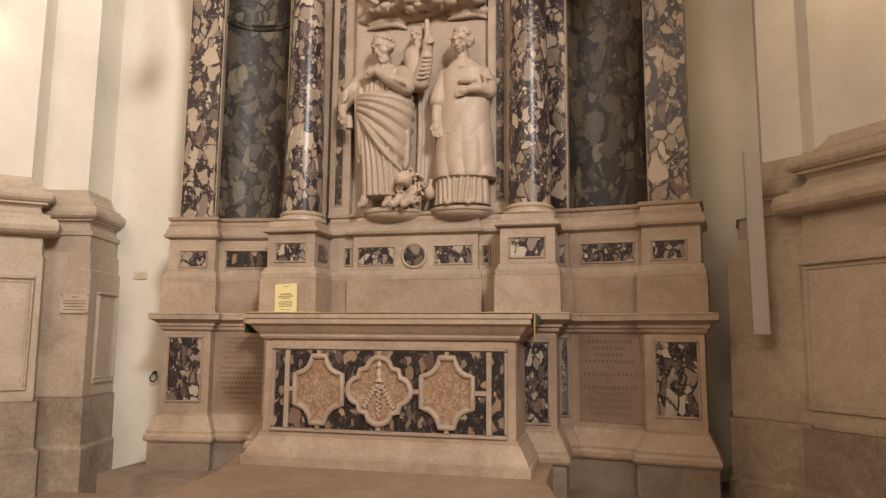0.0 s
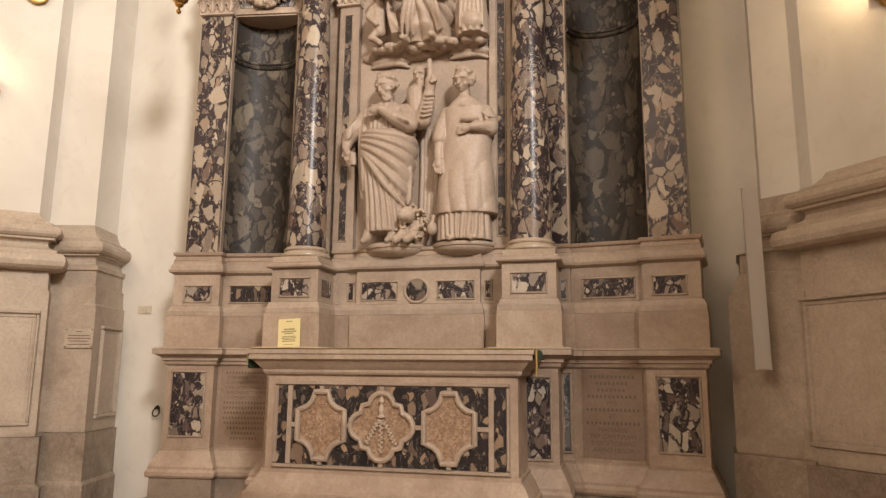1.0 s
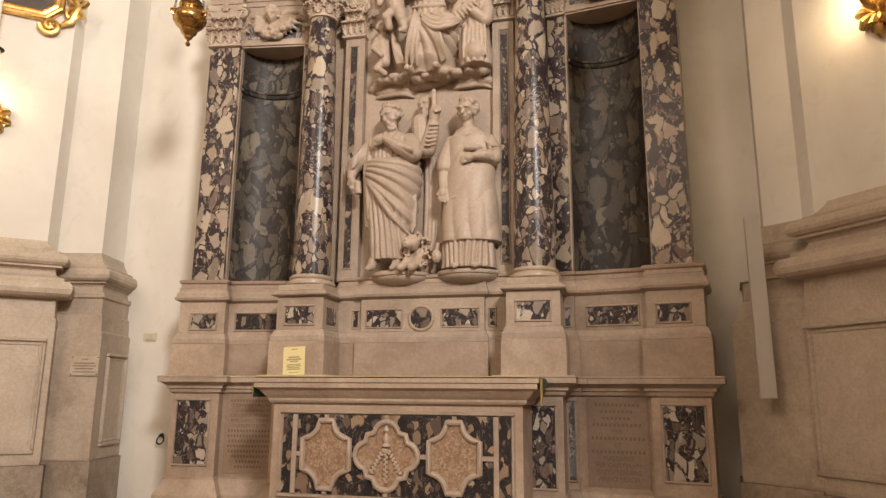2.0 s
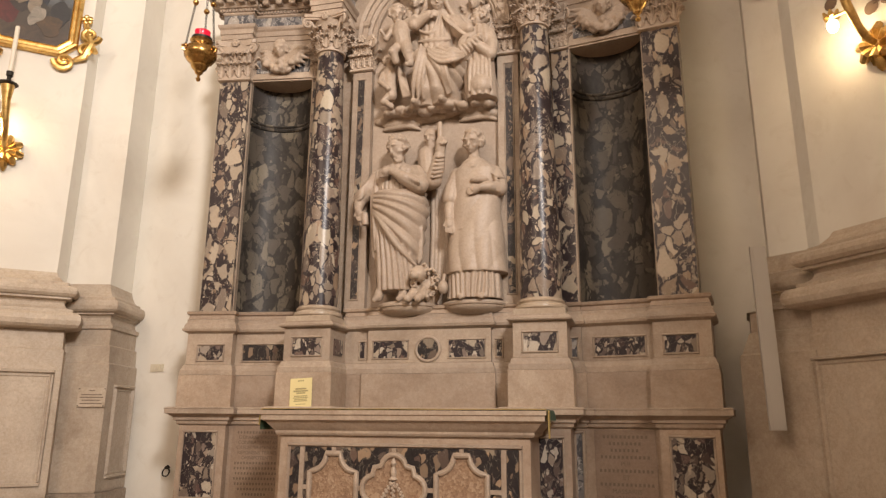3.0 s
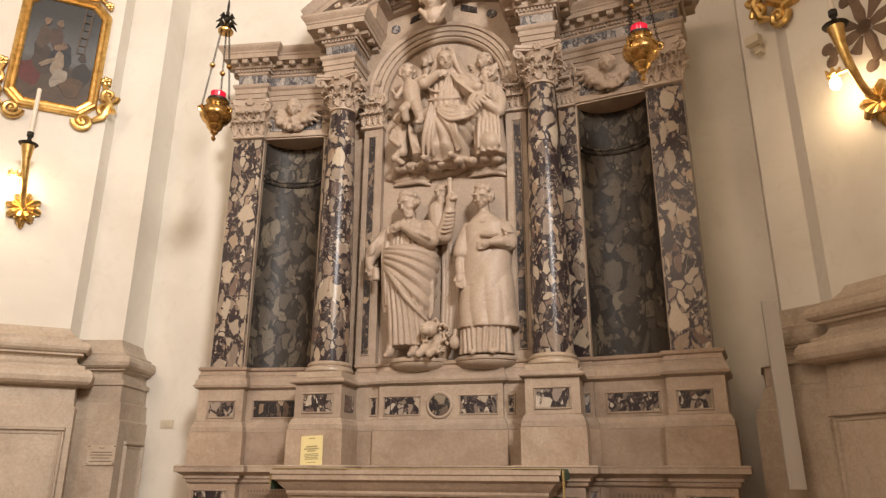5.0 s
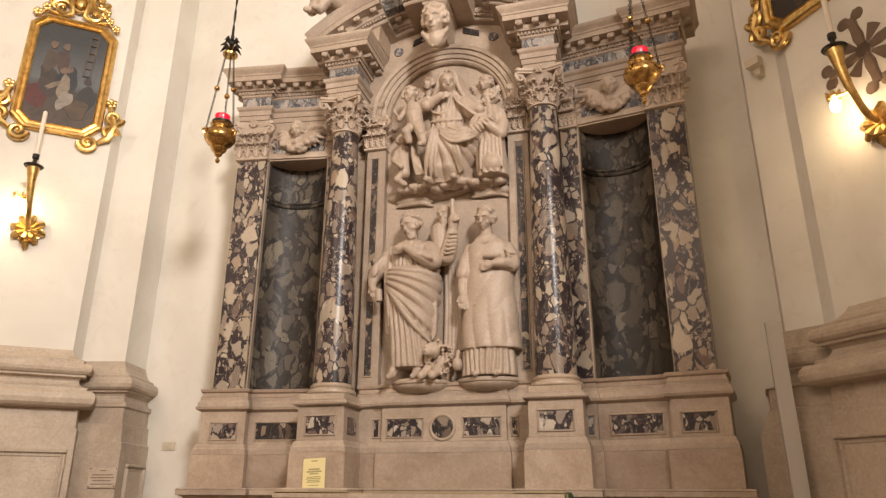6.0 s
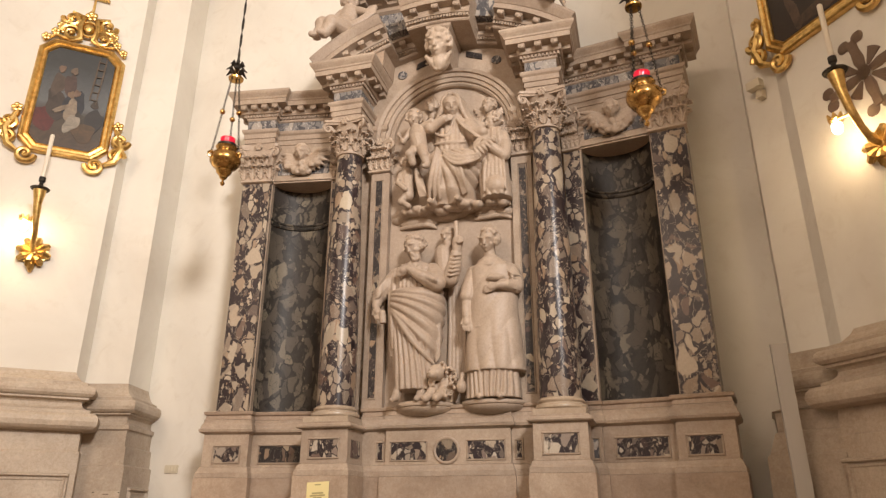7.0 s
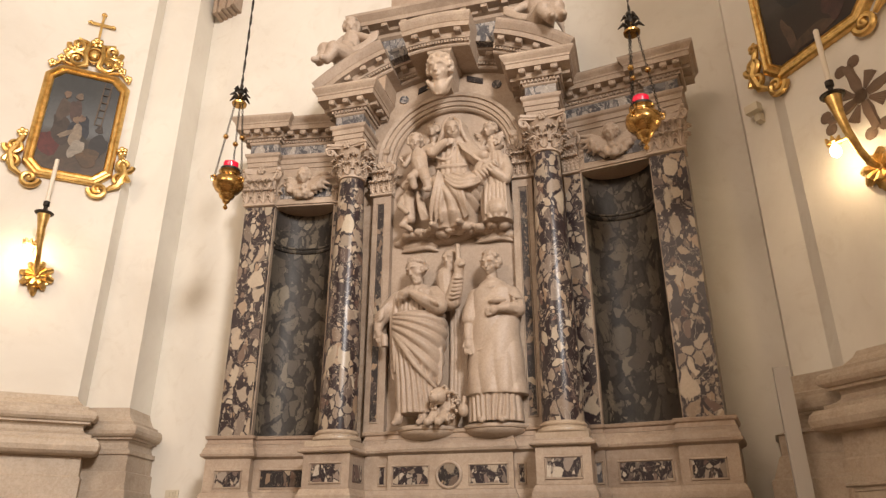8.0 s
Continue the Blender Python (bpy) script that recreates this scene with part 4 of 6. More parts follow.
def head(bm, c, r, curls=True, yaw=0.0, nod=0.0, lean=0.0, beard=False):
    """A plain carved head; yaw turns it to the side, nod bows it, lean tips it (degrees)."""
    start = len(bm.verts)
    ball(bm, (0, 0.02 * r, 0.12 * r), (r * 0.78, r * 0.92, r * 0.92), 20)
    ball(bm, (0, -r * 0.36, -r * 0.38), (r * 0.56, r * 0.50, r * 0.58), 16)
    ball(bm, (0, -r * 0.62, -r * 0.76), (r * 0.22, r * 0.20, r * 0.18), 10)
    tube(bm, [(0, -r * 0.80, r * 0.22), (0, -r * 0.96, -r * 0.08), (0, -r * 1.04, -r * 0.22), (0, -r * 0.84, -r * 0.28)], 0.1 * r, 8, radii=[0.08 * r, 0.11 * r, 0.15 * r, 0.12 * r])
    for sx in (-1, 1):
        strand(bm, [(sx * r * 0.10, -r * 0.84, r * 0.24), (sx * r * 0.34, -r * 0.84, r * 0.33), (sx * r * 0.58, -r * 0.62, r * 0.22)], r * 0.10)
        ball(bm, (sx * r * 0.32, -r * 0.70, r * 0.08), (r * 0.15, r * 0.12, r * 0.09), 10)
        ball(bm, (sx * r * 0.40, -r * 0.58, -r * 0.30), (r * 0.22, r * 0.2, r * 0.22), 10)
    for z, w in ((-0.47, 0.22), (-0.57, 0.17)):
        ball(bm, (0, -r * 0.84, z * r), (r * w, r * 0.11, r * 0.06), 10)
    ball(bm, (0, r * 0.26, r * 0.18), (r * 0.86, r * 0.84, r * 0.90), 16)
    if curls:
        for i in range(170):
            a, b = random.uniform(0, 2 * math.pi), random.uniform(-0.5, 1.45)
            px, py = math.cos(a) * math.cos(b), math.sin(a) * math.cos(b)
            if py < -0.42 and b < 0.72:
                continue
            ball(bm, (px * r * 0.92, r * 0.12 + py * r * 0.96, math.sin(b) * r * 1.04 + 0.1 * r), r * random.uniform(0.13, 0.21), 6)
    if beard:
        for i in range(70):
            t, q = random.uniform(-1, 1), random.random()
            ball(bm, (t * r * 0.62 * (1 - 0.4 * q), -r * (0.35 + 0.42 * (1 - abs(t)) + 0.1 * q), -r * (0.5 + 0.85 * q) + 0.3 * r * abs(t)), r * random.uniform(0.12, 0.2), 6)
    turn = Matrix.Rotation(radians(lean), 3, "Y") @ Matrix.Rotation(radians(yaw), 3, "Z") @ Matrix.Rotation(radians(nod), 3, "X")
    bm.verts.ensure_lookup_table()
    for vert in bm.verts[start:]:
        vert.co = turn @ vert.co + Vector(c)
    x, y, z = c
    limb(bm, [(x, y + 0.02, z - r * 0.5), (x, y + 0.04, z - r * 1.5)], [r * 0.46, r * 0.54])


def palm(bm, wrist, tip, r):
    """A hand with four fingers and a thumb, from the wrist towards its tip."""
    w, t = Vector(wrist), Vector(tip)
    d = t - w
    side = d.cross(Vector((0, -1, 0))).normalized()
    limb(bm, [w, w + d * 0.45], [r * 0.75, r * 0.95])
    for k in range(4):
        o = side * (k - 1.5) * r * 0.52
        tube(bm, [w + d * 0.35 + o * 0.9, w + d * 0.72 + o * 1.1 + Vector((0, -0.008, 0)), t + o * 0.9 - d * 0.05 * abs(k - 1)], 0.01, 7, radii=[r * 0.34, r * 0.3, r * 0.2])
    tube(bm, [w + d * 0.15 + side * r * 0.7, w + d * 0.5 + side * r * 1.4 + Vector((0, -0.01, 0))], 0.01, 7, radii=[r * 0.34, r * 0.22])


def settle(bm, z0=2.8, drop=0.045):
    """Lowers the upper part of a figure a little."""
    for vert in bm.verts:
        vert.co.z -= 0.028 + drop * min(1, max(0, (vert.co.z - z0) / 0.5))


def carved(name, bm, label, category="statue", voxel=0.006, group="", smooth=1, material=None):
    for vert in bm.verts:
        vert.co.x += X0
    ob = finish(bm, name, material or STATUE, smooth=True)
    m = ob.modifiers.new("fuse", "REMESH")
    m.mode, m.voxel_size, m.use_smooth_shade = "VOXEL", voxel, True
    m = ob.modifiers.new("soften", "SMOOTH")
    m.factor, m.iterations = 0.35, smooth
    return tagged(ob, label, category, group)


# bearded apostle, his forearm laid across the breast, in a mantle slung from the hip
bm = bmesh.new()
Y = 0.77


def apostle_folds(x, z, a):
    fan = math.atan2(z - 3.06, x + 0.66)
    lower = 2.86 - 1.15 * (x + 0.47)
    if z > 3.02:
        return 0.016 * ridge(62 * (x + 0.02 * math.sin(9 * z)))
    edge = min(1, max(0, (z - lower) / 0.03))
    mantle = 0.024 + 0.034 * ridge(21 * fan + 0.8 * math.sin(6 * x), 0.7)
    left = min(1, max(0, (-0.43 - x) / 0.02))
    tunic = 0.032 * ridge(68 * (x + 0.012 * math.sin(6 * z + 9 * x) + 0.05 * (z - 2.2)), 0.7) * min(1, (2.98 - z) / 0.2)
    hang = 0.03 + 0.026 * ridge(70 * x + 2 * z)
    return left * hang + (1 - left) * (edge * mantle + (1 - edge) * tunic)


skin = robe(bm, [(2.17, -0.265, Y, 0.15, 0.11), (2.35, -0.27, Y, 0.165, 0.12), (2.6, -0.265, Y, 0.195, 0.135), (2.85, -0.255, Y - 0.01, 0.215, 0.14), (3.05, -0.26, Y, 0.20, 0.125), (3.22, -0.28, Y, 0.19, 0.115), (3.30, -0.275, Y + 0.02, 0.10, 0.09)], apostle_folds)
head(bm, (-0.265, Y - 0.07, 3.43), 0.098, True, -28, 22, -8, True)
# mantle over the hip, rolled edge
lay(bm, skin, [(-0.46, 3.0), (-0.36, 2.99), (-0.2, 2.955), (-0.06, 2.93)], 0.03, 0.03)
lay(bm, skin, [(-0.455, 2.83), (-0.36, 2.72), (-0.22, 2.52), (-0.08, 2.36)], 0.026, 0.04)
for k in range(3):
    lay(bm, skin, [(-0.06 - 0.01 * k, 2.9), (-0.055, 2.7), (-0.05 - 0.012 * k, 2.42 - 0.02 * k)], 0.022, 0.02)
lay(bm, skin, [(-0.47, 3.22), (-0.475, 3.0), (-0.465, 2.7), (-0.455, 2.45)], 0.03, 0.02)
lay(bm, skin, [(-0.435, 3.24), (-0.445, 3.05), (-0.44, 2.75), (-0.43, 2.5)], 0.024, 0.03)
# hanging arm with a roll
limb(bm, [(-0.44, Y + 0.01, 3.2), (-0.53, Y - 0.02, 3.08), (-0.60, Y - 0.03, 2.98)], [0.08, 0.075, 0.06])
limb(bm, [(-0.60, Y - 0.03, 2.98), (-0.595, Y - 0.08, 2.88)], [0.055, 0.036])
palm(bm, (-0.595, Y - 0.08, 2.88), (-0.545, Y - 0.11, 2.75), 0.036)
tube(bm, [(-0.53, Y - 0.1, 2.83), (-0.52, Y - 0.1, 2.72)], 0.03, 10)
for k in range(4):
    strand(bm, [(-0.50 - 0.012 * k, Y - 0.07, 3.16 - 0.03 * k), (-0.57, Y - 0.1, 3.06 - 0.03 * k), (-0.64, Y - 0.06, 3.02 - 0.02 * k)], 0.014)
# arm across the breast
limb(bm, [(-0.12, Y, 3.21), (-0.065, Y - 0.08, 3.10), (-0.05, Y - 0.13, 3.04)], [0.085, 0.085, 0.075])
limb(bm, [(-0.05, Y - 0.13, 3.04), (-0.16, Y - 0.18, 3.10), (-0.27, Y - 0.19, 3.18)], [0.072, 0.062, 0.036])
palm(bm, (-0.27, Y - 0.19, 3.185), (-0.395, Y - 0.175, 3.155), 0.04)
for k in range(5):
    strand(bm, [(-0.15 + 0.022 * k, Y - 0.205, 3.155 - 0.02 * k), (-0.13 + 0.024 * k, Y - 0.222, 3.09 - 0.012 * k), (-0.14 + 0.024 * k, Y - 0.18, 3.03 - 0.004 * k)], 0.013)
for i in range(7):
    lay(bm, skin, [(-0.37 + 0.035 * i, 3.12), (-0.375 + 0.036 * i, 3.06), (-0.365 + 0.036 * i, 2.99)], 0.011, 0.01)
for x in (-0.39, -0.19):
    limb(bm, [(x, Y - 0.02, 2.21), (x - 0.005, Y - 0.09, 2.11), (x - 0.015, Y - 0.15, 2.085)], [0.042, 0.036, 0.022])
settle(bm)
carved("statue", bm, "pale marble relief statue of a bearded robed man, arm on breast", group="relief figures")

# head and raised arm of a third man behind the two
bm = bmesh.new()
head(bm, (0.01, Y - 0.0, 3.53), 0.08, False, -12, 18, 0, True)
limb(bm, [(-0.03, Y + 0.03, 3.38), (0.0, Y + 0.0, 3.12), (0.045, Y - 0.06, 3.10)], [0.09, 0.08, 0.075])
limb(bm, [(0.045, Y - 0.06, 3.10), (0.085, Y - 0.08, 3.22), (0.105, Y - 0.08, 3.34)], [0.072, 0.064, 0.048])
for k in range(6):
    strand(bm, [(0.02 + 0.008 * k, Y - 0.1, 3.13 + 0.036 * k), (0.07 + 0.008 * k, Y - 0.15, 3.10 + 0.038 * k), (0.13 + 0.006 * k, Y - 0.1, 3.13 + 0.036 * k)], 0.011)
limb(bm, [(0.11, Y - 0.09, 3.36), (0.12, Y - 0.10, 3.43)], [0.042, 0.05])
limb(bm, [(0.115, Y - 0.11, 3.45), (0.11, Y - 0.11, 3.60)], [0.024, 0.022])
for k in range(3):
    tube(bm, [(0.135 + 0.016 * k, Y - 0.12, 3.47 - 0.01 * k), (0.15 + 0.014 * k, Y - 0.15, 3.43 - 0.01 * k), (0.13, Y - 0.15, 3.40)], 0.013, 7)
for i in range(5):
    tube(bm, [(0.0 + 0.03 * i, 0.88, 3.08), (0.005 + 0.03 * i, 0.88, 2.7), (-0.01 + 0.033 * i, 0.885, 2.2)], 0.022, 8)
settle(bm)
carved("statue", bm, "pale marble relief head with raised pointing arm behind", group="relief figures")

# crouching lion at his feet
bm = bmesh.new()
ball(bm, (0.0, 0.78, 2.18), (0.10, 0.10, 0.14), 14)
ball(bm, (-0.055, 0.66, 2.29), (0.066, 0.07, 0.066), 14)
ball(bm, (-0.075, 0.60, 2.262), (0.042, 0.05, 0.034), 12)
ball(bm, (-0.08, 0.555, 2.272), (0.018, 0.012, 0.012), 8)
for sx in (-0.03, 0.025):
    ball(bm, (-0.06 + sx, 0.61, 2.31), (0.018, 0.018, 0.012), 8)
for i in range(240):
    a, q = random.uniform(0, 2 * math.pi), random.uniform(0.55, 1.0)
    ball(bm, (-0.01 + 0.115 * q * math.cos(a), 0.70 + 0.06 * random.uniform(-1, 1), 2.22 + 0.145 * q * math.sin(a)), random.uniform(0.010, 0.016), 6)
for x in (-0.095, -0.01):
    limb(bm, [(x, 0.69, 2.16), (x - 0.02, 0.63, 2.10), (x - 0.03, 0.60, 2.085)], [0.036, 0.032, 0.034])
settle(bm)
carved("lion_statue", bm, "small carved marble lion with curly mane", smooth=1)

# young deacon with a hand on his breast
bm = bmesh.new()
XC = 0.385
alb = robe(bm, [(2.08, XC - 0.005, Y, 0.205, 0.14), (2.36, XC, Y, 0.195, 0.13)], lambda x, z, a: 0.034 * ridge(75 * x + 0.7 * math.sin(9 * z + 20 * x), 0.7), rows=40)


def dalmatic(x, z, a):
    low = min(1, max(0, (2.75 - z) / 0.45))
    return 0.005 + 0.022 * low * ridge(26 * (x - XC) + 1.2 + 1.5 * math.sin(3 * z), 0.8) + 0.012 * ridge(14 * (x - XC) - 9 * z, 0.8) + 0.006 * math.sin(14 * z + 7 * x) * math.sin(11 * x - 4 * z) + 0.012 * ridge(16 * x + 9 * z, 0.9) * max(0, 1 - abs(x - XC - 0.17) / 0.08)


dal = robe(bm, [(2.285, XC + 0.005, Y, 0.228, 0.15), (2.32, XC + 0.005, Y, 0.226, 0.152), (2.75, XC + 0.008, Y, 0.198, 0.145), (3.02, XC + 0.01, Y, 0.178, 0.13), (3.17, XC + 0.01, Y, 0.178, 0.118), (3.25, XC, Y, 0.11, 0.095), (3.29, XC, Y + 0.01, 0.07, 0.075)], dalmatic)
head(bm, (XC - 0.005, Y - 0.065, 3.43), 0.094, True, -14, 24, 7)
for k in range(2):
    lay(bm, dal, [(XC - 0.085, 3.265 - 0.014 * k), (XC - 0.03, 3.215 - 0.02 * k), (XC + 0.03, 3.215 - 0.02 * k), (XC + 0.085, 3.265 - 0.014 * k)], 0.013, 0.008)
limb(bm, [(XC - 0.14, Y, 3.16), (XC - 0.185, Y - 0.03, 3.02), (XC - 0.195, Y - 0.05, 2.92)], [0.072, 0.066, 0.068])
limb(bm, [(XC - 0.195, Y - 0.05, 2.92), (XC - 0.20, Y - 0.07, 2.80), (XC - 0.195, Y - 0.09, 2.74)], [0.044, 0.042, 0.034])
palm(bm, (XC - 0.195, Y - 0.09, 2.74), (XC - 0.185, Y - 0.11, 2.60), 0.036)
limb(bm, [(XC + 0.15, Y, 3.16), (XC + 0.195, Y - 0.03, 3.05), (XC + 0.205, Y - 0.06, 2.98)], [0.07, 0.072, 0.07])
limb(bm, [(XC + 0.205, Y - 0.06, 2.98), (XC + 0.14, Y - 0.15, 2.975), (XC + 0.08, Y - 0.175, 2.965)], [0.062, 0.046, 0.034])
palm(bm, (XC + 0.085, Y - 0.175, 2.965), (XC - 0.04, Y - 0.17, 2.93), 0.036)
ball(bm, (XC + 0.06, Y - 0.145, 3.045), (0.078, 0.05, 0.036), 14)
for k in range(5):
    strand(bm, [(XC + 0.15 + 0.012 * k, Y - 0.1, 3.12 - 0.03 * k), (XC + 0.2, Y - 0.13, 3.07 - 0.032 * k), (XC + 0.255, Y - 0.06, 3.08 - 0.03 * k)], 0.01)
for z in (2.33, 2.375, 2.64):
    lay(bm, dal, [(XC - 0.19, z), (XC - 0.08, z - 0.006), (XC + 0.08, z - 0.006), (XC + 0.19, z)], 0.007, 0.008)
for i in range(16):
    t = i / 15
    ball(bm, (XC - 0.07 + 0.14 * t, dal(XC - 0.07 + 0.14 * t, 2.5, 0.006), 2.50 + 0.07 * math.sin(7 * t)), (0.022, 0.01, 0.014), 8)
ball(bm, (XC - 0.235, Y - 0.12, 2.17), (0.042, 0.04, 0.055), 12)
tube(bm, [(XC - 0.235, Y - 0.12, 2.22), (XC - 0.23, Y - 0.1, 2.28)], 0.016, 8)
for x in (-0.08, 0.08):
    limb(bm, [(XC + x, Y - 0.08, 2.10), (XC + x - 0.01, Y - 0.155, 2.085)], [0.034, 0.022])
settle(bm)
carved("statue", bm, "pale marble relief statue of a young deacon in straight robes", group="relief figures")

# seated mother and child among cherubs and a kneeling figure, on clouds
bm = bmesh.new()
Y = 0.78
head(bm, (0.06, Y - 0.10, 4.70), 0.09, False, 16, 26, -6)
ball(bm, (0.055, Y - 0.03, 4.73), (0.112, 0.10, 0.125), 18)
for sx, drop in ((-1, 0.10), (1, 0.05)):
    for k in range(4):
        strand(bm, [(0.06 + sx * 0.015, Y - 0.13 + 0.03 * k, 4.825), (0.06 + sx * (0.075 + 0.008 * k), Y - 0.11 + 0.03 * k, 4.775), (0.06 + sx * (0.092 + 0.01 * k), Y - 0.09 + 0.03 * k, 4.68), (0.06 + sx * (0.11 + drop * 0.4 + 0.014 * k), Y - 0.06 + 0.02 * k, 4.59), (0.06 + sx * (0.14 + drop + 0.014 * k), Y - 0.04 + 0.01 * k, 4.51)], 0.024)
ball(bm, (0.055, Y + 0.0, 4.60), (0.15, 0.08, 0.11), 16)
robe(bm, [(4.16, 0.06, Y - 0.02, 0.18, 0.12), (4.29, 0.055, Y - 0.02, 0.145, 0.11), (4.42, 0.055, Y, 0.165, 0.115), (4.54, 0.06, Y, 0.17, 0.10), (4.61, 0.06, Y, 0.06, 0.06)],
     lambda x, z, a: 0.016 * ridge(64 * x + 6 * abs(x - 0.06) * (z - 4.3)), rows=50)
strand(bm, [(-0.10, Y - 0.1, 4.32), (0.06, Y - 0.14, 4.295), (0.2, Y - 0.1, 4.31)], 0.02)
strand(bm, [(-0.12, Y - 0.09, 4.46), (-0.02, Y - 0.13, 4.38), (0.05, Y - 0.13, 4.40), (0.10, Y - 0.13, 4.56)], 0.016)
# knees, shins and the cloth between them


def lap_folds(x, z, a):
    fan = math.atan2(z - 4.34, x + 0.10)
    return 0.04 * ridge(19 * fan + 0.9 * math.sin(9 * z + 6 * x), 0.7)


lap = robe(bm, [(3.72, 0.045, Y + 0.02, 0.19, 0.10), (3.84, 0.05, Y - 0.02, 0.19, 0.15), (4.0, 0.085, Y - 0.05, 0.205, 0.175), (4.11, 0.11, Y - 0.05, 0.22, 0.175), (4.19, 0.10, Y - 0.03, 0.18, 0.13), (4.25, 0.09, Y, 0.11, 0.08)], lap_folds, rows=60)
for x, z in ((-0.04, 4.13), (0.23, 4.10)):
    ball(bm, (x, Y - 0.17, z), (0.085, 0.085, 0.075), 16)
for k in range(3):
    strand(bm, [(-0.02 + 0.012 * k, Y - 0.265 + 0.02 * k, 4.20 - 0.015 * k), (-0.055 + 0.03 * k, Y - 0.255 + 0.01 * k, 4.05), (-0.10 + 0.04 * k, Y - 0.205, 3.88), (-0.12 + 0.045 * k, Y - 0.14, 3.75)], 0.021)
    strand(bm, [(0.02 + 0.04 * k, Y - 0.25, 4.16 - 0.01 * k), (0.09 + 0.04 * k, Y - 0.245, 4.05 - 0.02 * k), (0.15 + 0.025 * k, Y - 0.215, 3.92 - 0.02 * k), (0.18 + 0.02 * k, Y - 0.14, 3.77 + 0.01 * k)], 0.02)
for k in range(3):
    strand(bm, [(0.03, Y - 0.26, 4.17 - 0.03 * k), (0.14, Y - 0.27, 4.08 - 0.035 * k), (0.27, Y - 0.27, 4.07 - 0.03 * k), (0.34, Y - 0.16, 4.14 - 0.02 * k)], 0.018)
for x in (-0.10, 0.14):
    limb(bm, [(x, Y - 0.09, 3.745), (x - 0.01, Y - 0.17, 3.735)], [0.034, 0.026])
# her arms and sleeves
limb(bm, [(0.21, Y - 0.02, 4.50), (0.29, Y - 0.08, 4.38), (0.36, Y - 0.14, 4.36)], [0.082, 0.078, 0.05])
for k in range(6):
    strand(bm, [(0.12 + 0.016 * k, Y - 0.12, 4.54 - 0.012 * k), (0.19 + 0.018 * k, Y - 0.16, 4.43 - 0.018 * k), (0.29 + 0.012 * k, Y - 0.15, 4.35 - 0.012 * k)], 0.013)
limb(bm, [(-0.10, Y - 0.04, 4.50), (-0.12, Y - 0.14, 4.47), (0.02, Y - 0.18, 4.53)], [0.065, 0.055, 0.034])
palm(bm, (-0.02, Y - 0.18, 4.525), (0.10, Y - 0.16, 4.54), 0.03)
# the child
head(bm, (-0.285, Y - 0.13, 4.60), 0.078, True, 24, 24, 8)
limb(bm, [(-0.25, Y - 0.12, 4.47), (-0.235, Y - 0.15, 4.38), (-0.215, Y - 0.15, 4.29)], [0.07, 0.078, 0.072])
limb(bm, [(-0.19, Y - 0.16, 4.27), (-0.15, Y - 0.22, 4.16), (-0.13, Y - 0.2, 4.07)], [0.056, 0.046, 0.03])
limb(bm, [(-0.13, Y - 0.2, 4.06), (-0.145, Y - 0.25, 4.035)], [0.028, 0.022])
limb(bm, [(-0.25, Y - 0.15, 4.27), (-0.29, Y - 0.20, 4.20), (-0.27, Y - 0.17, 4.12)], [0.05, 0.045, 0.032])
limb(bm, [(-0.19, Y - 0.14, 4.50), (-0.10, Y - 0.18, 4.52)], [0.034, 0.026])
limb(bm, [(-0.31, Y - 0.12, 4.48), (-0.375, Y - 0.14, 4.37), (-0.41, Y - 0.17, 4.43)], [0.034, 0.03, 0.022])
# a small winged boy below
head(bm, (-0.375, Y - 0.03, 4.20), 0.062, True, 20, 5, 8)
limb(bm, [(-0.37, Y - 0.03, 4.10), (-0.36, Y - 0.04, 3.98), (-0.34, Y - 0.06, 3.86)], [0.058, 0.062, 0.05])
limb(bm, [(-0.42, Y - 0.05, 4.08), (-0.43, Y - 0.1, 3.98), (-0.35, Y - 0.12, 3.90)], [0.03, 0.028, 0.022])
limb(bm, [(-0.34, Y - 0.05, 3.88), (-0.40, Y - 0.08, 3.80), (-0.33, Y - 0.08, 3.75)], [0.045, 0.036, 0.026])
ball(bm, (-0.275, Y - 0.07, 4.20), (0.055, 0.05, 0.06), 12)
for i in range(6):
    strand(bm, [(-0.27 + 0.01 * i, Y - 0.08, 4.13 - 0.02 * i), (-0.24 + 0.012 * i, Y - 0.13, 3.98 - 0.02 * i), (-0.19 + 0.016 * i - 0.02, Y - 0.12, 3.80)], 0.021)
# the kneeling figure, in profile, arms crossed
head(bm, (0.445, Y - 0.06, 4.50), 0.078, True, -62, 0, -8)
kneel = robe(bm, [(3.74, 0.45, Y - 0.02, 0.12, 0.12), (3.86, 0.445, Y - 0.02, 0.135, 0.13), (4.02, 0.43, Y - 0.02, 0.12, 0.11), (4.18, 0.44, Y - 0.02, 0.11, 0.10), (4.32, 0.455, Y - 0.02, 0.12, 0.10), (4.42, 0.455, Y - 0.03, 0.06, 0.06)],
             lambda x, z, a: 0.024 * ridge(58 * x + 6 * z, 0.7), rows=60)
ball(bm, (0.46, Y - 0.10, 3.84), (0.10, 0.09, 0.10), 18)
limb(bm, [(0.40, Y - 0.06, 4.36), (0.33, Y - 0.12, 4.24), (0.30, Y - 0.14, 4.12)], [0.06, 0.066, 0.06])
limb(bm, [(0.30, Y - 0.14, 4.12), (0.38, Y - 0.17, 4.20), (0.46, Y - 0.17, 4.26)], [0.058, 0.046, 0.028])
limb(bm, [(0.52, Y - 0.05, 4.34), (0.555, Y - 0.09, 4.2), (0.54, Y - 0.12, 4.11)], [0.055, 0.058, 0.054])
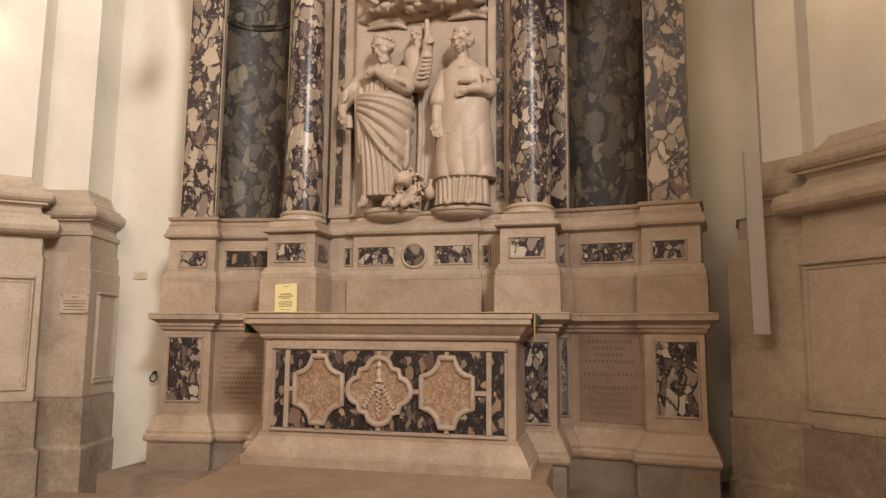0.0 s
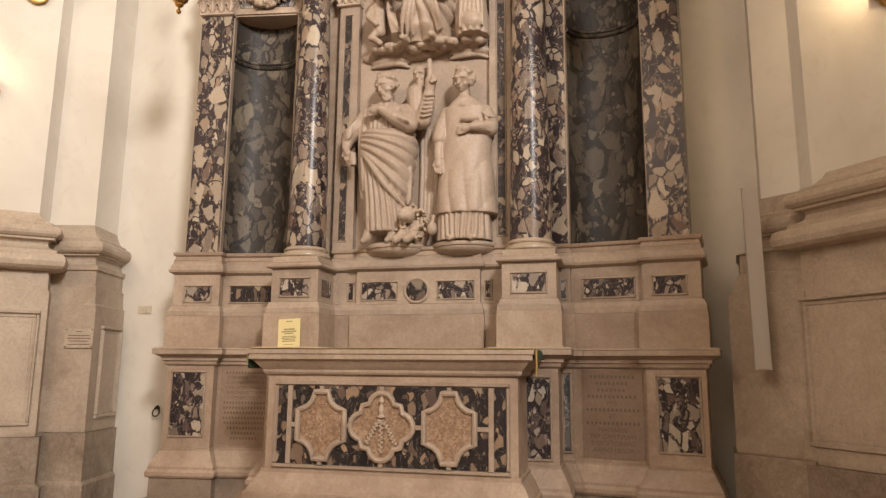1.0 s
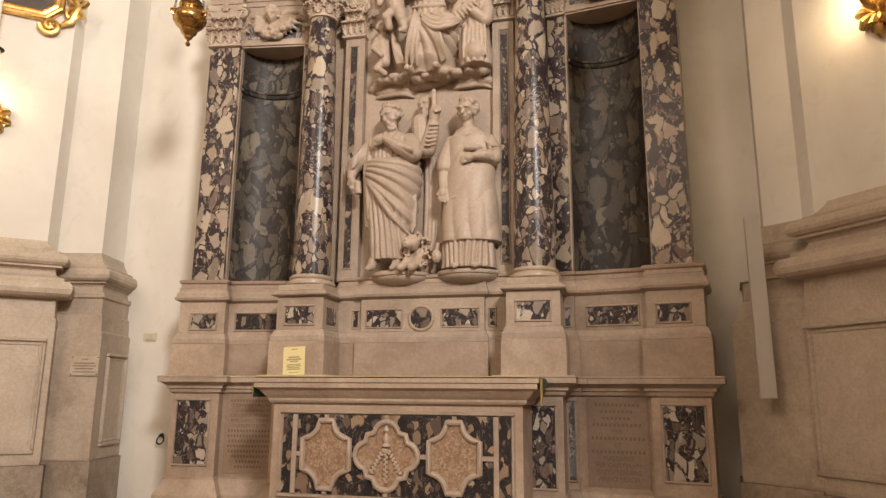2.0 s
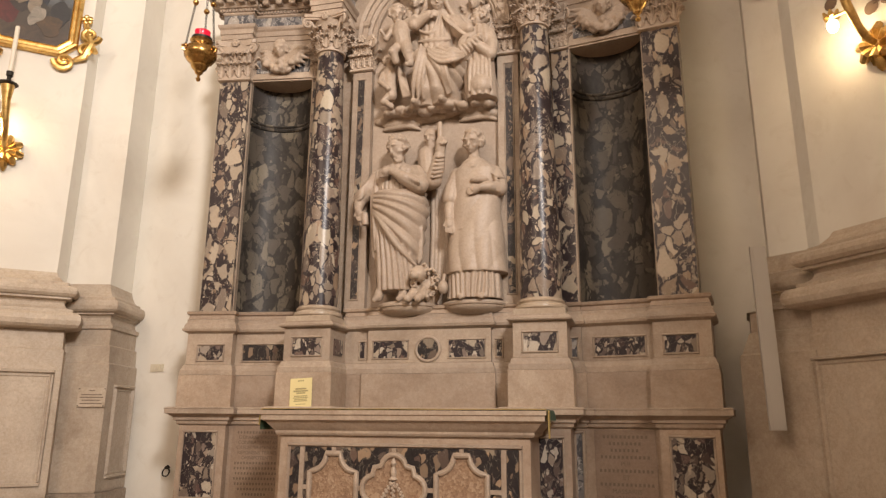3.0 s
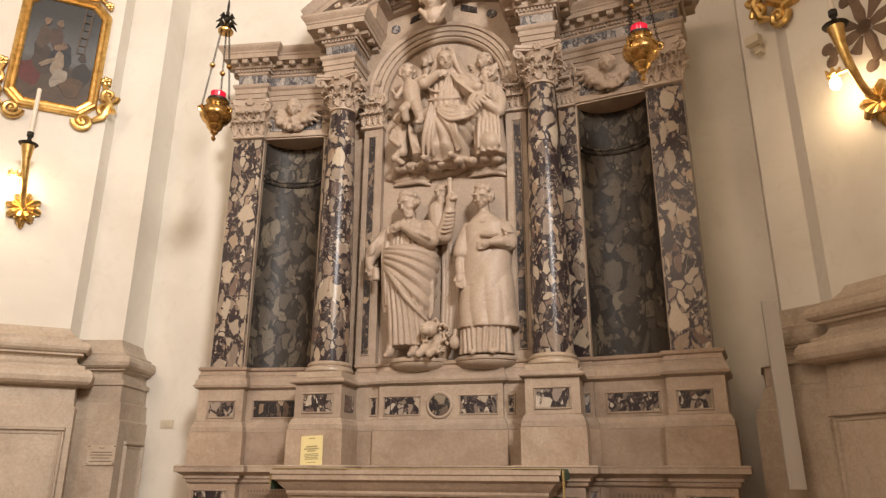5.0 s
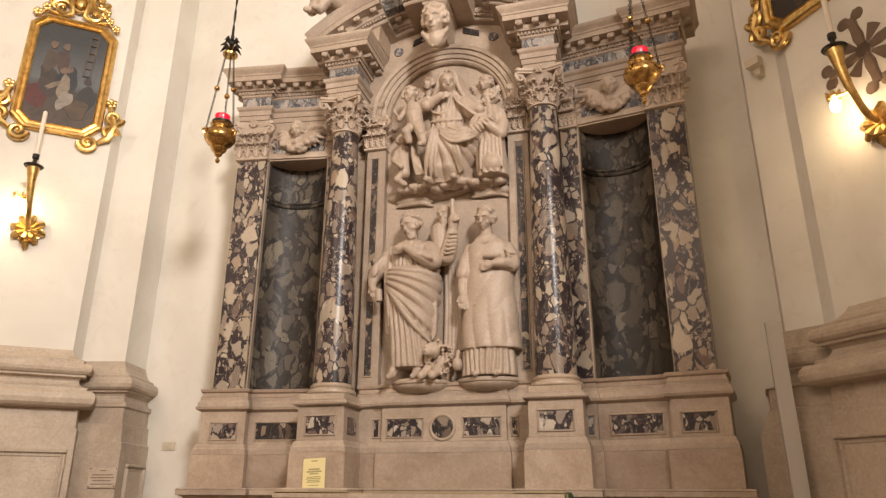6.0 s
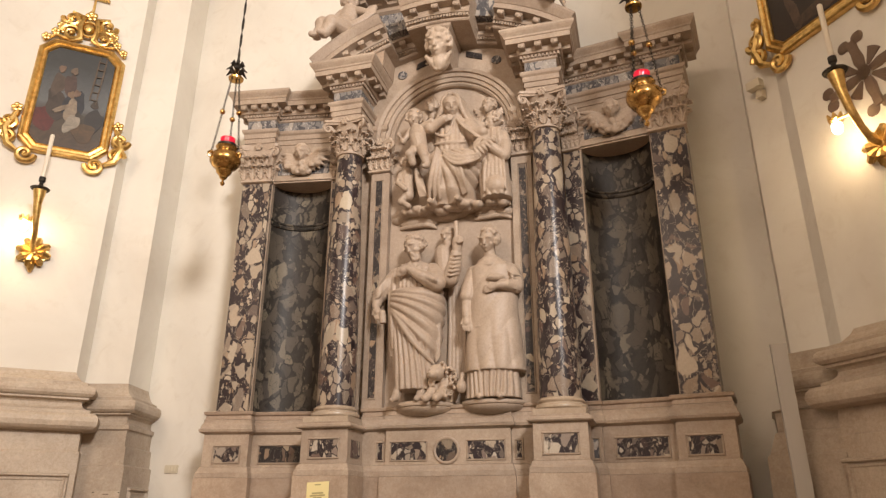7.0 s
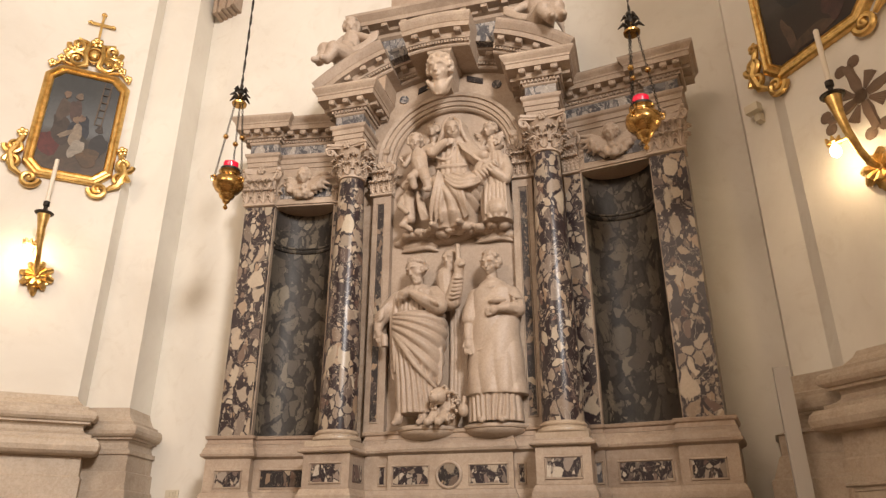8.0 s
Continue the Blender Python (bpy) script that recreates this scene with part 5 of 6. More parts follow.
limb(bm, [(0.54, Y - 0.12, 4.11), (0.45, Y - 0.16, 4.18), (0.38, Y - 0.18, 4.25)], [0.05, 0.042, 0.026])
for k in range(6):
    strand(bm, [(0.28 + 0.03 * k, Y - 0.17, 4.20 + 0.012 * k), (0.31 + 0.03 * k, Y - 0.21, 4.14 + 0.018 * k), (0.35 + 0.03 * k, Y - 0.18, 4.09 + 0.022 * k)], 0.011)
for k in range(6):
    strand(bm, [(0.38 + 0.03 * k, Y - 0.13, 4.08), (0.37 + 0.034 * k, Y - 0.15, 3.98), (0.36 + 0.038 * k, Y - 0.14, 3.78)], 0.017)
# the mass of the relief behind the group
ball(bm, (0.05, 0.90, 4.28), (0.44, 0.09, 0.44), 24)
ball(bm, (0.04, 0.90, 3.94), (0.50, 0.12, 0.24), 24)
ball(bm, (-0.12, 0.86, 4.36), (0.16, 0.10, 0.22), 18)
ball(bm, (0.24, 0.86, 4.30), (0.18, 0.11, 0.22), 18)
# clouds and small winged heads
for i in range(40):
    t = i / 39
    ball(bm, (-0.47 + 1.0 * t, 0.89 + random.uniform(-0.03, 0.01), 3.72 + 0.03 * math.sin(11 * t) - 0.03 * abs(t - .5)), (0.085, 0.06, 0.045), 10)
for i in range(44):
    t = i / 43
    ball(bm, (-0.40 + 0.92 * t, 0.80 + random.uniform(-0.05, 0.05) - 0.04 * math.sin(math.pi * t), 3.715 + random.uniform(-0.02, 0.025)), (random.uniform(0.035, 0.06), 0.05, random.uniform(0.025, 0.04)), 10)
for x0, x1, z0 in ((-0.47, -0.12, 3.74), (0.22, 0.56, 3.76)):
    for i in range(4):
        z = z0 - 0.04 * i
        strand(bm, [(x0, 0.89, z), (x0 + (x1 - x0) * 0.35, 0.84 + 0.01 * i, z - 0.03 + 0.012 * i), (x0 + (x1 - x0) * 0.7, 0.84 + 0.01 * i, z + 0.01), (x1, 0.89, z - 0.025)], 0.027)
for x, z, r, yw in ((-0.165, 4.82, 0.068, -10), (0.385, 4.73, 0.072, -30)):
    head(bm, (x, 0.83, z), r, True, yw, 10, 0)
    for sx in (-1, 1):
        for k in range(5):
            limb(bm, [(x + sx * 0.05, 0.87, z - 0.06), (x + sx * (0.15 - 0.015 * k), 0.875, z + 0.02 - 0.04 * k)], [0.022, 0.012])
carved("statue", bm, "pale marble relief of a seated mother and child on clouds", group="relief figures")

# bracket shelves
for x in (-0.185, 0.365):
    bm = bmesh.new()
    rings(bm, [[(x + X0 + 0.265 * q * math.cos(a), 0.86 + 0.23 * q * math.sin(a), z) for a in [-math.pi * k / 24 for k in range(25)]]
               for q, z in ((0.35, 1.94), (0.62, 1.95), (0.85, 1.975), (0.93, 2.0), (0.93, 2.005), (0.98, 2.012), (1.0, 2.025), (0.98, 2.04), (0.9, 2.05))])
    tagged(finish(bm, "bracket_shelf", STATUE, smooth=True), "rounded marble bracket under a relief statue", "bracket", "statue brackets")


def winged_head(c, r):
    bm = bmesh.new()
    x, y, z = c
    head(bm, (x, y - 0.05, z), r, True, 0, 24)
    for sx in (-1, 1):
        for k in range(7):
            a = radians(20 - 17 * k)
            ln = r * (3.4 - 0.22 * k)
            limb(bm, [(x + sx * r * 0.6, y + 0.0, z - r * 0.5), (x + sx * (r * 0.6 + ln * 0.55 * math.cos(a)), y - 0.02, z - r * 0.5 + ln * 0.5 * math.sin(a)), (x + sx * (r * 0.6 + ln * math.cos(a)), y + 0.015, z - r * 0.5 + ln * math.sin(a) * 0.9)], [0.02, 0.024, 0.012])
    for i in range(90):
        t = random.uniform(-1, 1)
        ball(bm, (x + t * r * 2.4, y - 0.02 + random.uniform(-0.03, 0.02), z - r * 1.2 - (1 - t * t) * r * 1.3 + random.uniform(-0.03, 0.03)), random.uniform(0.018, 0.032), 7)
    ball(bm, (x, y - 0.05, z - r * 1.75), 0.035, 10)
    return bm


for s in (-1, 1):
    c = wing(s)(Vector((1.42, 0.86, 4.43)))
    bm = winged_head((c.x, c.y + 0.8, c.z), 0.072)
    carved("winged_head", bm, "carved winged cherub head above a fruit garland", "carving", 0.007, "winged heads", 1)
bm = bmesh.new()
head(bm, (0.03, 0.36, 5.15), 0.125, True, -6, 24, 0)
ball(bm, (0.02, 0.43, 5.02), (0.10, 0.07, 0.11), 14)
for sx in (-1, 1):
    for k in range(6):
        strand(bm, [(0.02 + sx * 0.11, 0.42, 5.10 - 0.01 * k), (0.02 + sx * (0.10 - 0.012 * k), 0.37 + 0.004 * k, 5.03 - 0.018 * k), (0.02 + sx * 0.01, 0.375, 4.98 - 0.018 * k)], 0.02)
carved("keystone_head", bm, "large carved marble head with folded wings on the keystone", "carving", 0.008, "", 1)

for s in (-1, 1):
    bm = bmesh.new()

    def q(x, y, z):
        return (s * x, y, z)

    head(bm, q(0.93, 0.50, 5.95), 0.09, True, 20, 26)
    limb(bm, [q(0.92, 0.52, 5.82), q(0.94, 0.52, 5.66), q(0.97, 0.50, 5.56)], [0.095, 0.10, 0.11])
    limb(bm, [q(0.98, 0.44, 5.55), q(1.11, 0.33, 5.58), q(1.15, 0.30, 5.44), q(1.18, 0.24, 5.42)], [0.095, 0.082, 0.052, 0.03])
    ball(bm, q(0.95, 0.45, 5.64), (0.10, 0.09, 0.10), 14)
    limb(bm, [q(0.92, 0.42, 5.55), q(1.00, 0.29, 5.55), q(1.06, 0.27, 5.42), q(1.08, 0.21, 5.40)], [0.09, 0.078, 0.05, 0.03])
    limb(bm, [q(0.83, 0.50, 5.82), q(0.72, 0.46, 5.74), q(0.64, 0.46, 5.78)], [0.045, 0.04, 0.03])
    limb(bm, [q(1.0, 0.50, 5.82), q(1.09, 0.48, 5.72), q(1.13, 0.40, 5.62)], [0.045, 0.04, 0.03])
    for k in range(6):
        limb(bm, [q(1.0, 0.60, 5.80), q(1.10, 0.62, 5.88 - 0.04 * k), q(1.15, 0.62, 5.82 - 0.06 * k)], [0.03, 0.025, 0.012])
    for i in range(5):
        strand(bm, [q(0.62, 0.45, 5.80 - 0.02 * i), q(0.78, 0.42, 5.64 - 0.01 * i), q(0.95, 0.38, 5.58 - 0.012 * i)], 0.022)
    carved("cherub_statue", bm, "marble cherub statue seated on the curved pediment", group="pediment cherubs", voxel=0.009, smooth=2)

# ---- hanging sanctuary lamps ----
BOWL = [(0.004, -0.245), (0.016, -0.235), (0.02, -0.22), (0.008, -0.205), (0.012, -0.19), (0.03, -0.175), (0.034, -0.155), (0.06, -0.13), (0.066, -0.11), (0.06, -0.10), (0.10, -0.07), (0.126, -0.03), (0.128, 0.0), (0.118, 0.02),
        (0.122, 0.03), (0.095, 0.055), (0.078, 0.075), (0.082, 0.095), (0.092, 0.105), (0.085, 0.112), (0.06, 0.11)]


def sanctuary_lamp(x, y, z):
    lampy = thing("sanctuary_lamp", "hanging brass sanctuary lamp with red glass on chains", "lamp", "sanctuary lamps", (x, y, z))
    part("bowl", lathe(bmesh.new(), BOWL, 28), BRASS, lampy, "embossed polished brass bowl", smooth=True)
    part("collar", lathe(bmesh.new(), [(0.075, 0.112), (0.08, 0.12), (0.08, 0.135), (0.06, 0.14)], 24), IRON, lampy, smooth=True)
    part("red_glass", lathe(bmesh.new(), [(0.055, 0.14), (0.06, 0.16), (0.062, 0.195), (0.05, 0.20)], 20), RED, lampy, "glowing red glass", smooth=True)
    top = 0.80
    for k in range(3):
        a = radians(90 + 120 * k + 25)
        bm = bmesh.new()
        p0, p1 = Vector((0.125 * math.cos(a), 0.125 * math.sin(a), 0.03)), Vector((0.035 * math.cos(a), 0.035 * math.sin(a), top))
        n = 34
        for i in range(n):
            c = p0 + (p1 - p0) * ((i + 0.5) / n)
            e = (p1 - p0) / n * 0.75
            w = Vector((0.008, 0, 0)) if i % 2 else Vector((0, 0.008, 0))
            tube(bm, [c - e, c - e * 0.5 + w, c + e * 0.5 + w, c + e, c + e * 0.5 - w, c - e * 0.5 - w], 0.0028, 4, True)
        ch = part("chain", bm, IRON, lampy, "darkened metal chain")
        bm = ball(bmesh.new(), p0 + (p1 - p0) * 0.52, 0.024, 12)
        part("bead", bm, BRASS, ch, smooth=True)
        part("hook_ball", ball(bmesh.new(), p0, 0.016, 8), BRASS, ch, smooth=True)
        bm = tube(bmesh.new(), [(0.10 * math.cos(a), 0.10 * math.sin(a), -0.02), (0.145 * math.cos(a), 0.145 * math.sin(a), -0.01), (0.15 * math.cos(a), 0.15 * math.sin(a), 0.02), (0.125 * math.cos(a), 0.125 * math.sin(a), 0.035)], 0.01, 8)
        part("ear", bm, BRASS, lampy, smooth=True)
    crown = part("canopy", lathe(bmesh.new(), [(0.062, top - 0.015), (0.065, top), (0.05, top + 0.02), (0.03, top + 0.045), (0.025, top + 0.08), (0.012, top + 0.10)], 20), BRASS, lampy, "brass bell canopy", smooth=True)
    bm = bmesh.new()
    for k in range(6):
        a = k * math.pi / 3
        for ln, zz in ((0.10, 0.05), (0.07, 0.12)):
            pts = [(math.cos(a + zz) * 0.02, math.sin(a + zz) * 0.02, top + zz), (math.cos(a + zz) * ln * 0.6, math.sin(a + zz) * ln * 0.6, top + zz + 0.035), (math.cos(a + zz) * ln, math.sin(a + zz) * ln, top + zz - 0.005)]
            tube(bm, pts, 0.014, 6, radii=[0.012, 0.018, 0.004])
    lathe(bm, [(0.02, top + 0.08), (0.026, top + 0.12), (0.012, top + 0.18), (0.006, top + 0.22)], 10)
    part("leaf_crown", bm, IRON, crown, "blackened leafy crown")
    # twisted rod up to the vault
    bm = bmesh.new()
    hgt = 9.0 - z
    n = int((hgt - top - 0.2) / 0.05)
    loops = []
    for i in range(n + 1):
        zz = top + 0.2 + (hgt - top - 0.2) * i / n
        a = i * 0.9
        loops.append([(w * math.cos(a) - h * math.sin(a), w * math.sin(a) + h * math.cos(a), zz) for w, h in ((0.011, 0.004), (-0.011, 0.004), (-0.011, -0.004), (0.011, -0.004))])
    part("rod", rings(bm, loops), IRON, lampy, "twisted dark iron rod")
    return lampy


sanctuary_lamp(-1.735, -0.10, 3.985)
sanctuary_lamp(1.645, -0.10, 4.02)


# ---- gilt sconces with candle and bulb ----
def sconce(f, u, z0, sg):
    lo = f(Vector((u, 0, z0)))

    def g(c):
        return f(Vector((u + sg * c[0], c[1], z0 + c[2]))) - lo

    bx = 0.10 if sg > 0 else 0.17
    sc = thing("wall_sconce", "gilt wooden wall sconce with candle and lit bulb", "sconce", "wall sconces", lo)
    bm = lathe(bmesh.new(), [(0.02, 0.0), (0.05, 0.02), (0.045, 0.045), (0.02, 0.065)], 14)
    back = part("backplate", bm, GILT, sc, "carved gilt acanthus rosette", smooth=True, f=lambda c: g(Vector((c[0], -c[2], c[1]))))
    for k in range(9):
        a = k * math.pi / 4 + 0.2
        pts = [(0.03 * math.cos(a), -0.03, 0.03 * math.sin(a)), (0.09 * math.cos(a), -0.055, 0.09 * math.sin(a)), (0.13 * math.cos(a), -0.03, 0.13 * math.sin(a)), (0.135 * math.cos(a), -0.01, 0.14 * math.sin(a))]
        if k == 8:
            pts = [(0, -0.02, -0.08), (0, -0.04, -0.12), (0, -0.03, -0.16), (0, -0.02, -0.19)]
        part("leaf", tube(bmesh.new(), pts, 0.03, 7, radii=[0.03, 0.036, 0.028, 0.010]), GILT, back, smooth=True, f=g)
        a += math.pi / 8
        part("leaf", tube(bmesh.new(), [(0.03 * math.cos(a), -0.02, 0.03 * math.sin(a)), (0.115 * math.cos(a), -0.02, 0.115 * math.sin(a))], 0.02, 6, radii=[0.022, 0.014]), GILT, back, smooth=True, f=g)
    pts = [(0, -0.03, 0), (0.005, -0.12, 0.02), (0.0, -0.21, 0.10), (0.01, -0.265, 0.24), (0.02, -0.29, 0.38), (0.025, -0.30, 0.51)]
    part("arm", tube(bmesh.new(), pts, 0.03, 12, radii=[0.02, 0.023, 0.025, 0.028, 0.034, 0.055]), GILT, sc, "gilt horn-shaped arm", smooth=True, f=g)
    part("drip_pan", lathe(bmesh.new(), [(0.03, 0.505), (0.075, 0.515), (0.082, 0.525), (0.075, 0.53), (0.02, 0.532)], 20, (0.025, -0.30, 0)), IRON, sc, smooth=True, f=g)
    part("candle_socket", lathe(bmesh.new(), [(0.02, 0.53), (0.026, 0.55), (0.016, 0.57), (0.018, 0.59), (0.028, 0.60), (0.028, 0.64), (0.018, 0.645)], 14, (0.025, -0.30, 0)), IRON, sc, smooth=True, f=g)
    part("candle", lathe(bmesh.new(), [(0.019, 0.64), (0.019, 1.08), (0.012, 1.09), (0.002, 1.095)], 14, (0.025, -0.30, 0)), WAX, sc, "thin white candle", smooth=True, f=g)
    bm = bmesh.new()
    for k in range(6):
        a = k * math.pi / 3
        tube(bm, [(bx, -0.2, 0.25), (bx + 0.04 * math.cos(a), -0.2 + 0.04 * math.sin(a), 0.255), (bx + 0.05 * math.cos(a), -0.2 + 0.05 * math.sin(a), 0.285)], 0.018, 6, radii=[0.016, 0.02, 0.006])
    tube(bm, [(bx, -0.2, 0.25), (0.0, -0.245, 0.2)], 0.012, 6)
    part("bulb_holder", bm, GILT, sc, "gilt leafy bulb holder", smooth=True, f=g)
    part("bulb", ball(bmesh.new(), (bx, -0.2, 0.185), (0.036, 0.036, 0.048), 16), BULB, sc, "glowing warm bulb", smooth=True, f=g)
    return f(Vector((u + sg * bx, -0.2, z0 + 0.185)))


for f, u, z0, sg in ((LW, 0.46, 3.46, 1), (RW, 0.71, 3.53, -1)):
    p = sconce(f, u, z0, sg)
    lamp("sconce_light", "POINT", SCONCE_W, (1.0, 0.72, 0.42), Matrix.Translation((p.x, p.y, p.z - 0.06)), 0.05)


# ---- framed paintings ----
def spiral(bm, c, r, turns, sx, sz, r0=0.022, y=-0.04, start=0.0):
    pts, radii = [], []
    for i in range(26):
        t = i / 25
        a = start + turns * 2 * math.pi * t
        pts.append((c[0] + sx * r * (1 - 0.8 * t) * math.cos(a), y - 0.02 * t, c[1] + sz * r * (1 - 0.8 * t) * math.sin(a)))
        radii.append(r0 * (1.15 - 0.55 * t))
    tube(bm, pts, r0, 7, radii=radii)
    ball(bm, (c[0], y - 0.02, c[1]), r0 * 0.9, 8)


def flower(bm, x, z, r, y=-0.05):
    for k in range(5):
        a = k * 2 * math.pi / 5
        ball(bm, (x + r * 0.6 * math.cos(a), y, z + r * 0.6 * math.sin(a)), (r * 0.5, r * 0.35, r * 0.5), 7)
    ball(bm, (x, y - r * 0.3, z), r * 0.3, 6)


def painting(f, u0, u1, z0, z1, shapes, label, ground):
    lo = f(Vector(((u0 + u1) / 2, 0, z0)))

    def g(c):
        return f(Vector(c)) - lo

    pa = thing("framed_painting", label, "painting", "framed paintings", lo)
    ch = 0.13

    def octa(i):
        a, b, c, d, q = u0 + i, u1 - i, z0 + i, z1 - i, ch - i * 0.45
        return [(a + q, c), (b - q, c), (b, c + q), (b, d - q), (b - q, d), (a + q, d), (a, d - q), (a, c + q)]

    part("canvas", slab(bmesh.new(), octa(0.08), -0.035, -0.005), canvas_paint(z1 - z0, ground), pa, "dim oil canvas with muted shapes", f=g)
    for k, (cx, cz, rx, rz, col, rot) in enumerate(shapes):
        pts = []
        for i in range(18):
            a = 2 * math.pi * i / 18
            w = 1 + 0.13 * math.sin(3 * a + k * 1.7) + 0.08 * math.sin(5 * a + k)
            x, z = rx * w * math.cos(a), rz * w * math.sin(a)
            pts.append((u0 + (u1 - u0) * cx + x * math.cos(rot) - z * math.sin(rot), z0 + (z1 - z0) * cz + x * math.sin(rot) + z * math.cos(rot)))
        part("painted_shape", slab(bmesh.new(), pts, -0.036 - 0.0006 * k, -0.03), paint("oil_paint", tuple(q * 0.42 for q in col)), pa, f=g)
    bm = bmesh.new()
    prof = [(0.0, -0.0), (0.0, -0.045), (0.012, -0.06), (0.03, -0.066), (0.045, -0.052), (0.05, -0.044), (0.072, -0.05), (0.08, -0.062), (0.09, -0.05), (0.092, -0.036), (0.092, 0.0)]
    loops = [[(x, y, z) for x, z in octa(i)] for i, y in prof]
    rings(bm, loops, cap=False)
    fr = part("frame", bm, GILT, pa, "gilt moulded frame with cut corners", f=g)
    for sx, ux in ((1, u0), (-1, u1)):
        bm = bmesh.new()
        spiral(bm, (ux + sx * 0.10, z0 - 0.045), 0.085, 1.4, sx, -1, 0.026)
        spiral(bm, (ux - sx * 0.075, z0 + 0.10), 0.075, 1.3, -sx, 1, 0.026)
        spiral(bm, (ux - sx * 0.09, z0 + 0.27), 0.085, 1.4, -sx, -1, 0.026)
        tube(bm, [(ux + sx * 0.02, -0.04, z0 - 0.02), (ux - sx * 0.06, -0.05, z0 + 0.03), (ux - sx * 0.11, -0.05, z0 + 0.18), (ux - sx * 0.05, -0.04, z0 + 0.36), (ux - sx * 0.02, -0.03, z0 + 0.45)], 0.03, 7, radii=[0.02, 0.035, 0.035, 0.03, 0.012])
        flower(bm, ux - sx * 0.05, z0 + 0.43, 0.05)
        part("scroll", bm, GILT, fr, "carved gilt scrollwork", smooth=True, f=g)
    bm = bmesh.new()
    mx = (u0 + u1) / 2
    for sx in (-1, 1):
        spiral(bm, (mx + sx * 0.15, z1 + 0.10), 0.105, 1.5, sx, 1, 0.026)
        spiral(bm, (mx + sx * 0.17, z1 + 0.28), 0.085, 1.3, sx, -1, 0.026)
        tube(bm, [(mx + sx * 0.16, -0.04, z1 + 0.0), (mx + sx * 0.06, -0.05, z1 + 0.06), (mx + sx * 0.085, -0.06, z1 + 0.2), (mx + sx * 0.06, -0.05, z1 + 0.32), (mx + sx * 0.18, -0.04, z1 + 0.37)], 0.026, 8, radii=[0.014, 0.03, 0.034, 0.03, 0.016])
        tube(bm, [(mx + sx * 0.10, -0.04, z1 + 0.2), (mx + sx * 0.2, -0.05, z1 + 0.19), (mx + sx * 0.27, -0.04, z1 + 0.24)], 0.02, 7, radii=[0.02, 0.024, 0.01])
        for dx, dz in ((0.22, 0.12), (0.29, 0.08), (0.36, 0.0), (0.19, 0.22), (0.25, 0.17)):
            flower(bm, mx + sx * dx, z1 + dz, 0.042)
        tube(bm, [(mx + sx * 0.14, -0.03, z1 + 0.02), (mx + sx * 0.28, -0.04, z1 + 0.05), (mx + sx * 0.38, -0.03, z1 - 0.04)], 0.018, 6)
    ball(bm, (mx, -0.06, z1 + 0.19), (0.055, 0.035, 0.065), 14)
    flower(bm, mx, z1 + 0.36, 0.06)
    tube(bm, [(mx + 0.075 * math.cos(k * math.pi / 10), -0.05, z1 + 0.19 + 0.09 * math.sin(k * math.pi / 10)) for k in range(20)], 0.016, 6, True)
    part("crest", bm, GILT, fr, "pierced gilt crest of scrolls and flowers", smooth=True, f=g)
    bm = box(bmesh.new(), mx - 0.012, mx + 0.012, -0.045, -0.025, z1 + 0.36, z1 + 0.74)
    box(bm, mx - 0.10, mx + 0.10, -0.046, -0.024, z1 + 0.60, z1 + 0.625)
    for dx, dz in ((0, 0.75), (-0.11, 0.612), (0.11, 0.612)):
        for ex, ez in ((0, 0.012), (0.014, 0), (-0.014, 0)):
            ball(bm, (mx + dx + ex, -0.035, z1 + dz + ez), 0.017, 7)
    part("finial_cross", bm, GILT, fr, "gilt cross on top of the frame", smooth=True, f=g)
    return pa


PAINT_A = [(0.50, 0.14, 0.32, 0.07, (0.16, 0.10, 0.06), 0), (0.76, 0.30, 0.11, 0.15, (0.20, 0.035, 0.03), 0.3), (0.66, 0.42, 0.10, 0.18, (0.10, 0.07, 0.055), -0.3), (0.70, 0.60, 0.06, 0.13, (0.17, 0.12, 0.09), 0.1), (0.56, 0.60, 0.055, 0.15, (0.15, 0.09, 0.075), -0.1),
           (0.48, 0.44, 0.10, 0.16, (0.05, 0.055, 0.075), 0.1), (0.40, 0.30, 0.09, 0.13, (0.09, 0.07, 0.05), -0.3), (0.24, 0.32, 0.085, 0.16, (0.05, 0.042, 0.04), 0.25), (0.32, 0.22, 0.10, 0.11, (0.20, 0.11, 0.045), 0.1), (0.25, 0.48, 0.035, 0.045, (0.10, 0.07, 0.055), 0),
           (0.505, 0.40, 0.05, 0.13, (0.56, 0.44, 0.32), 0.15), (0.47, 0.28, 0.06, 0.11, (0.60, 0.52, 0.42), 0.45), (0.53, 0.53, 0.032, 0.04, (0.42, 0.28, 0.18), 0), (0.60, 0.40, 0.025, 0.10, (0.50, 0.38, 0.27), 0.9), (0.47, 0.55, 0.03, 0.04, (0.36, 0.23, 0.16), 0), (0.69, 0.74, 0.032, 0.042, (0.34, 0.22, 0.15), 0), (0.55, 0.74, 0.032, 0.042, (0.38, 0.27, 0.19), 0)]
PAINT_A += [(cx, 0.72, 0.008, 0.30, (0.24, 0.16, 0.10), 0.04) for cx in (0.31, 0.23)] + [(0.27, 0.52 + 0.07 * k, 0.03, 0.006, (0.24, 0.16, 0.10), 0) for k in range(6)]
painting(LW, 0.02, 0.82, 4.47, 5.77, PAINT_A, "oil painting in a gilt frame with scrolls and cross", (0.045, 0.048, 0.05))
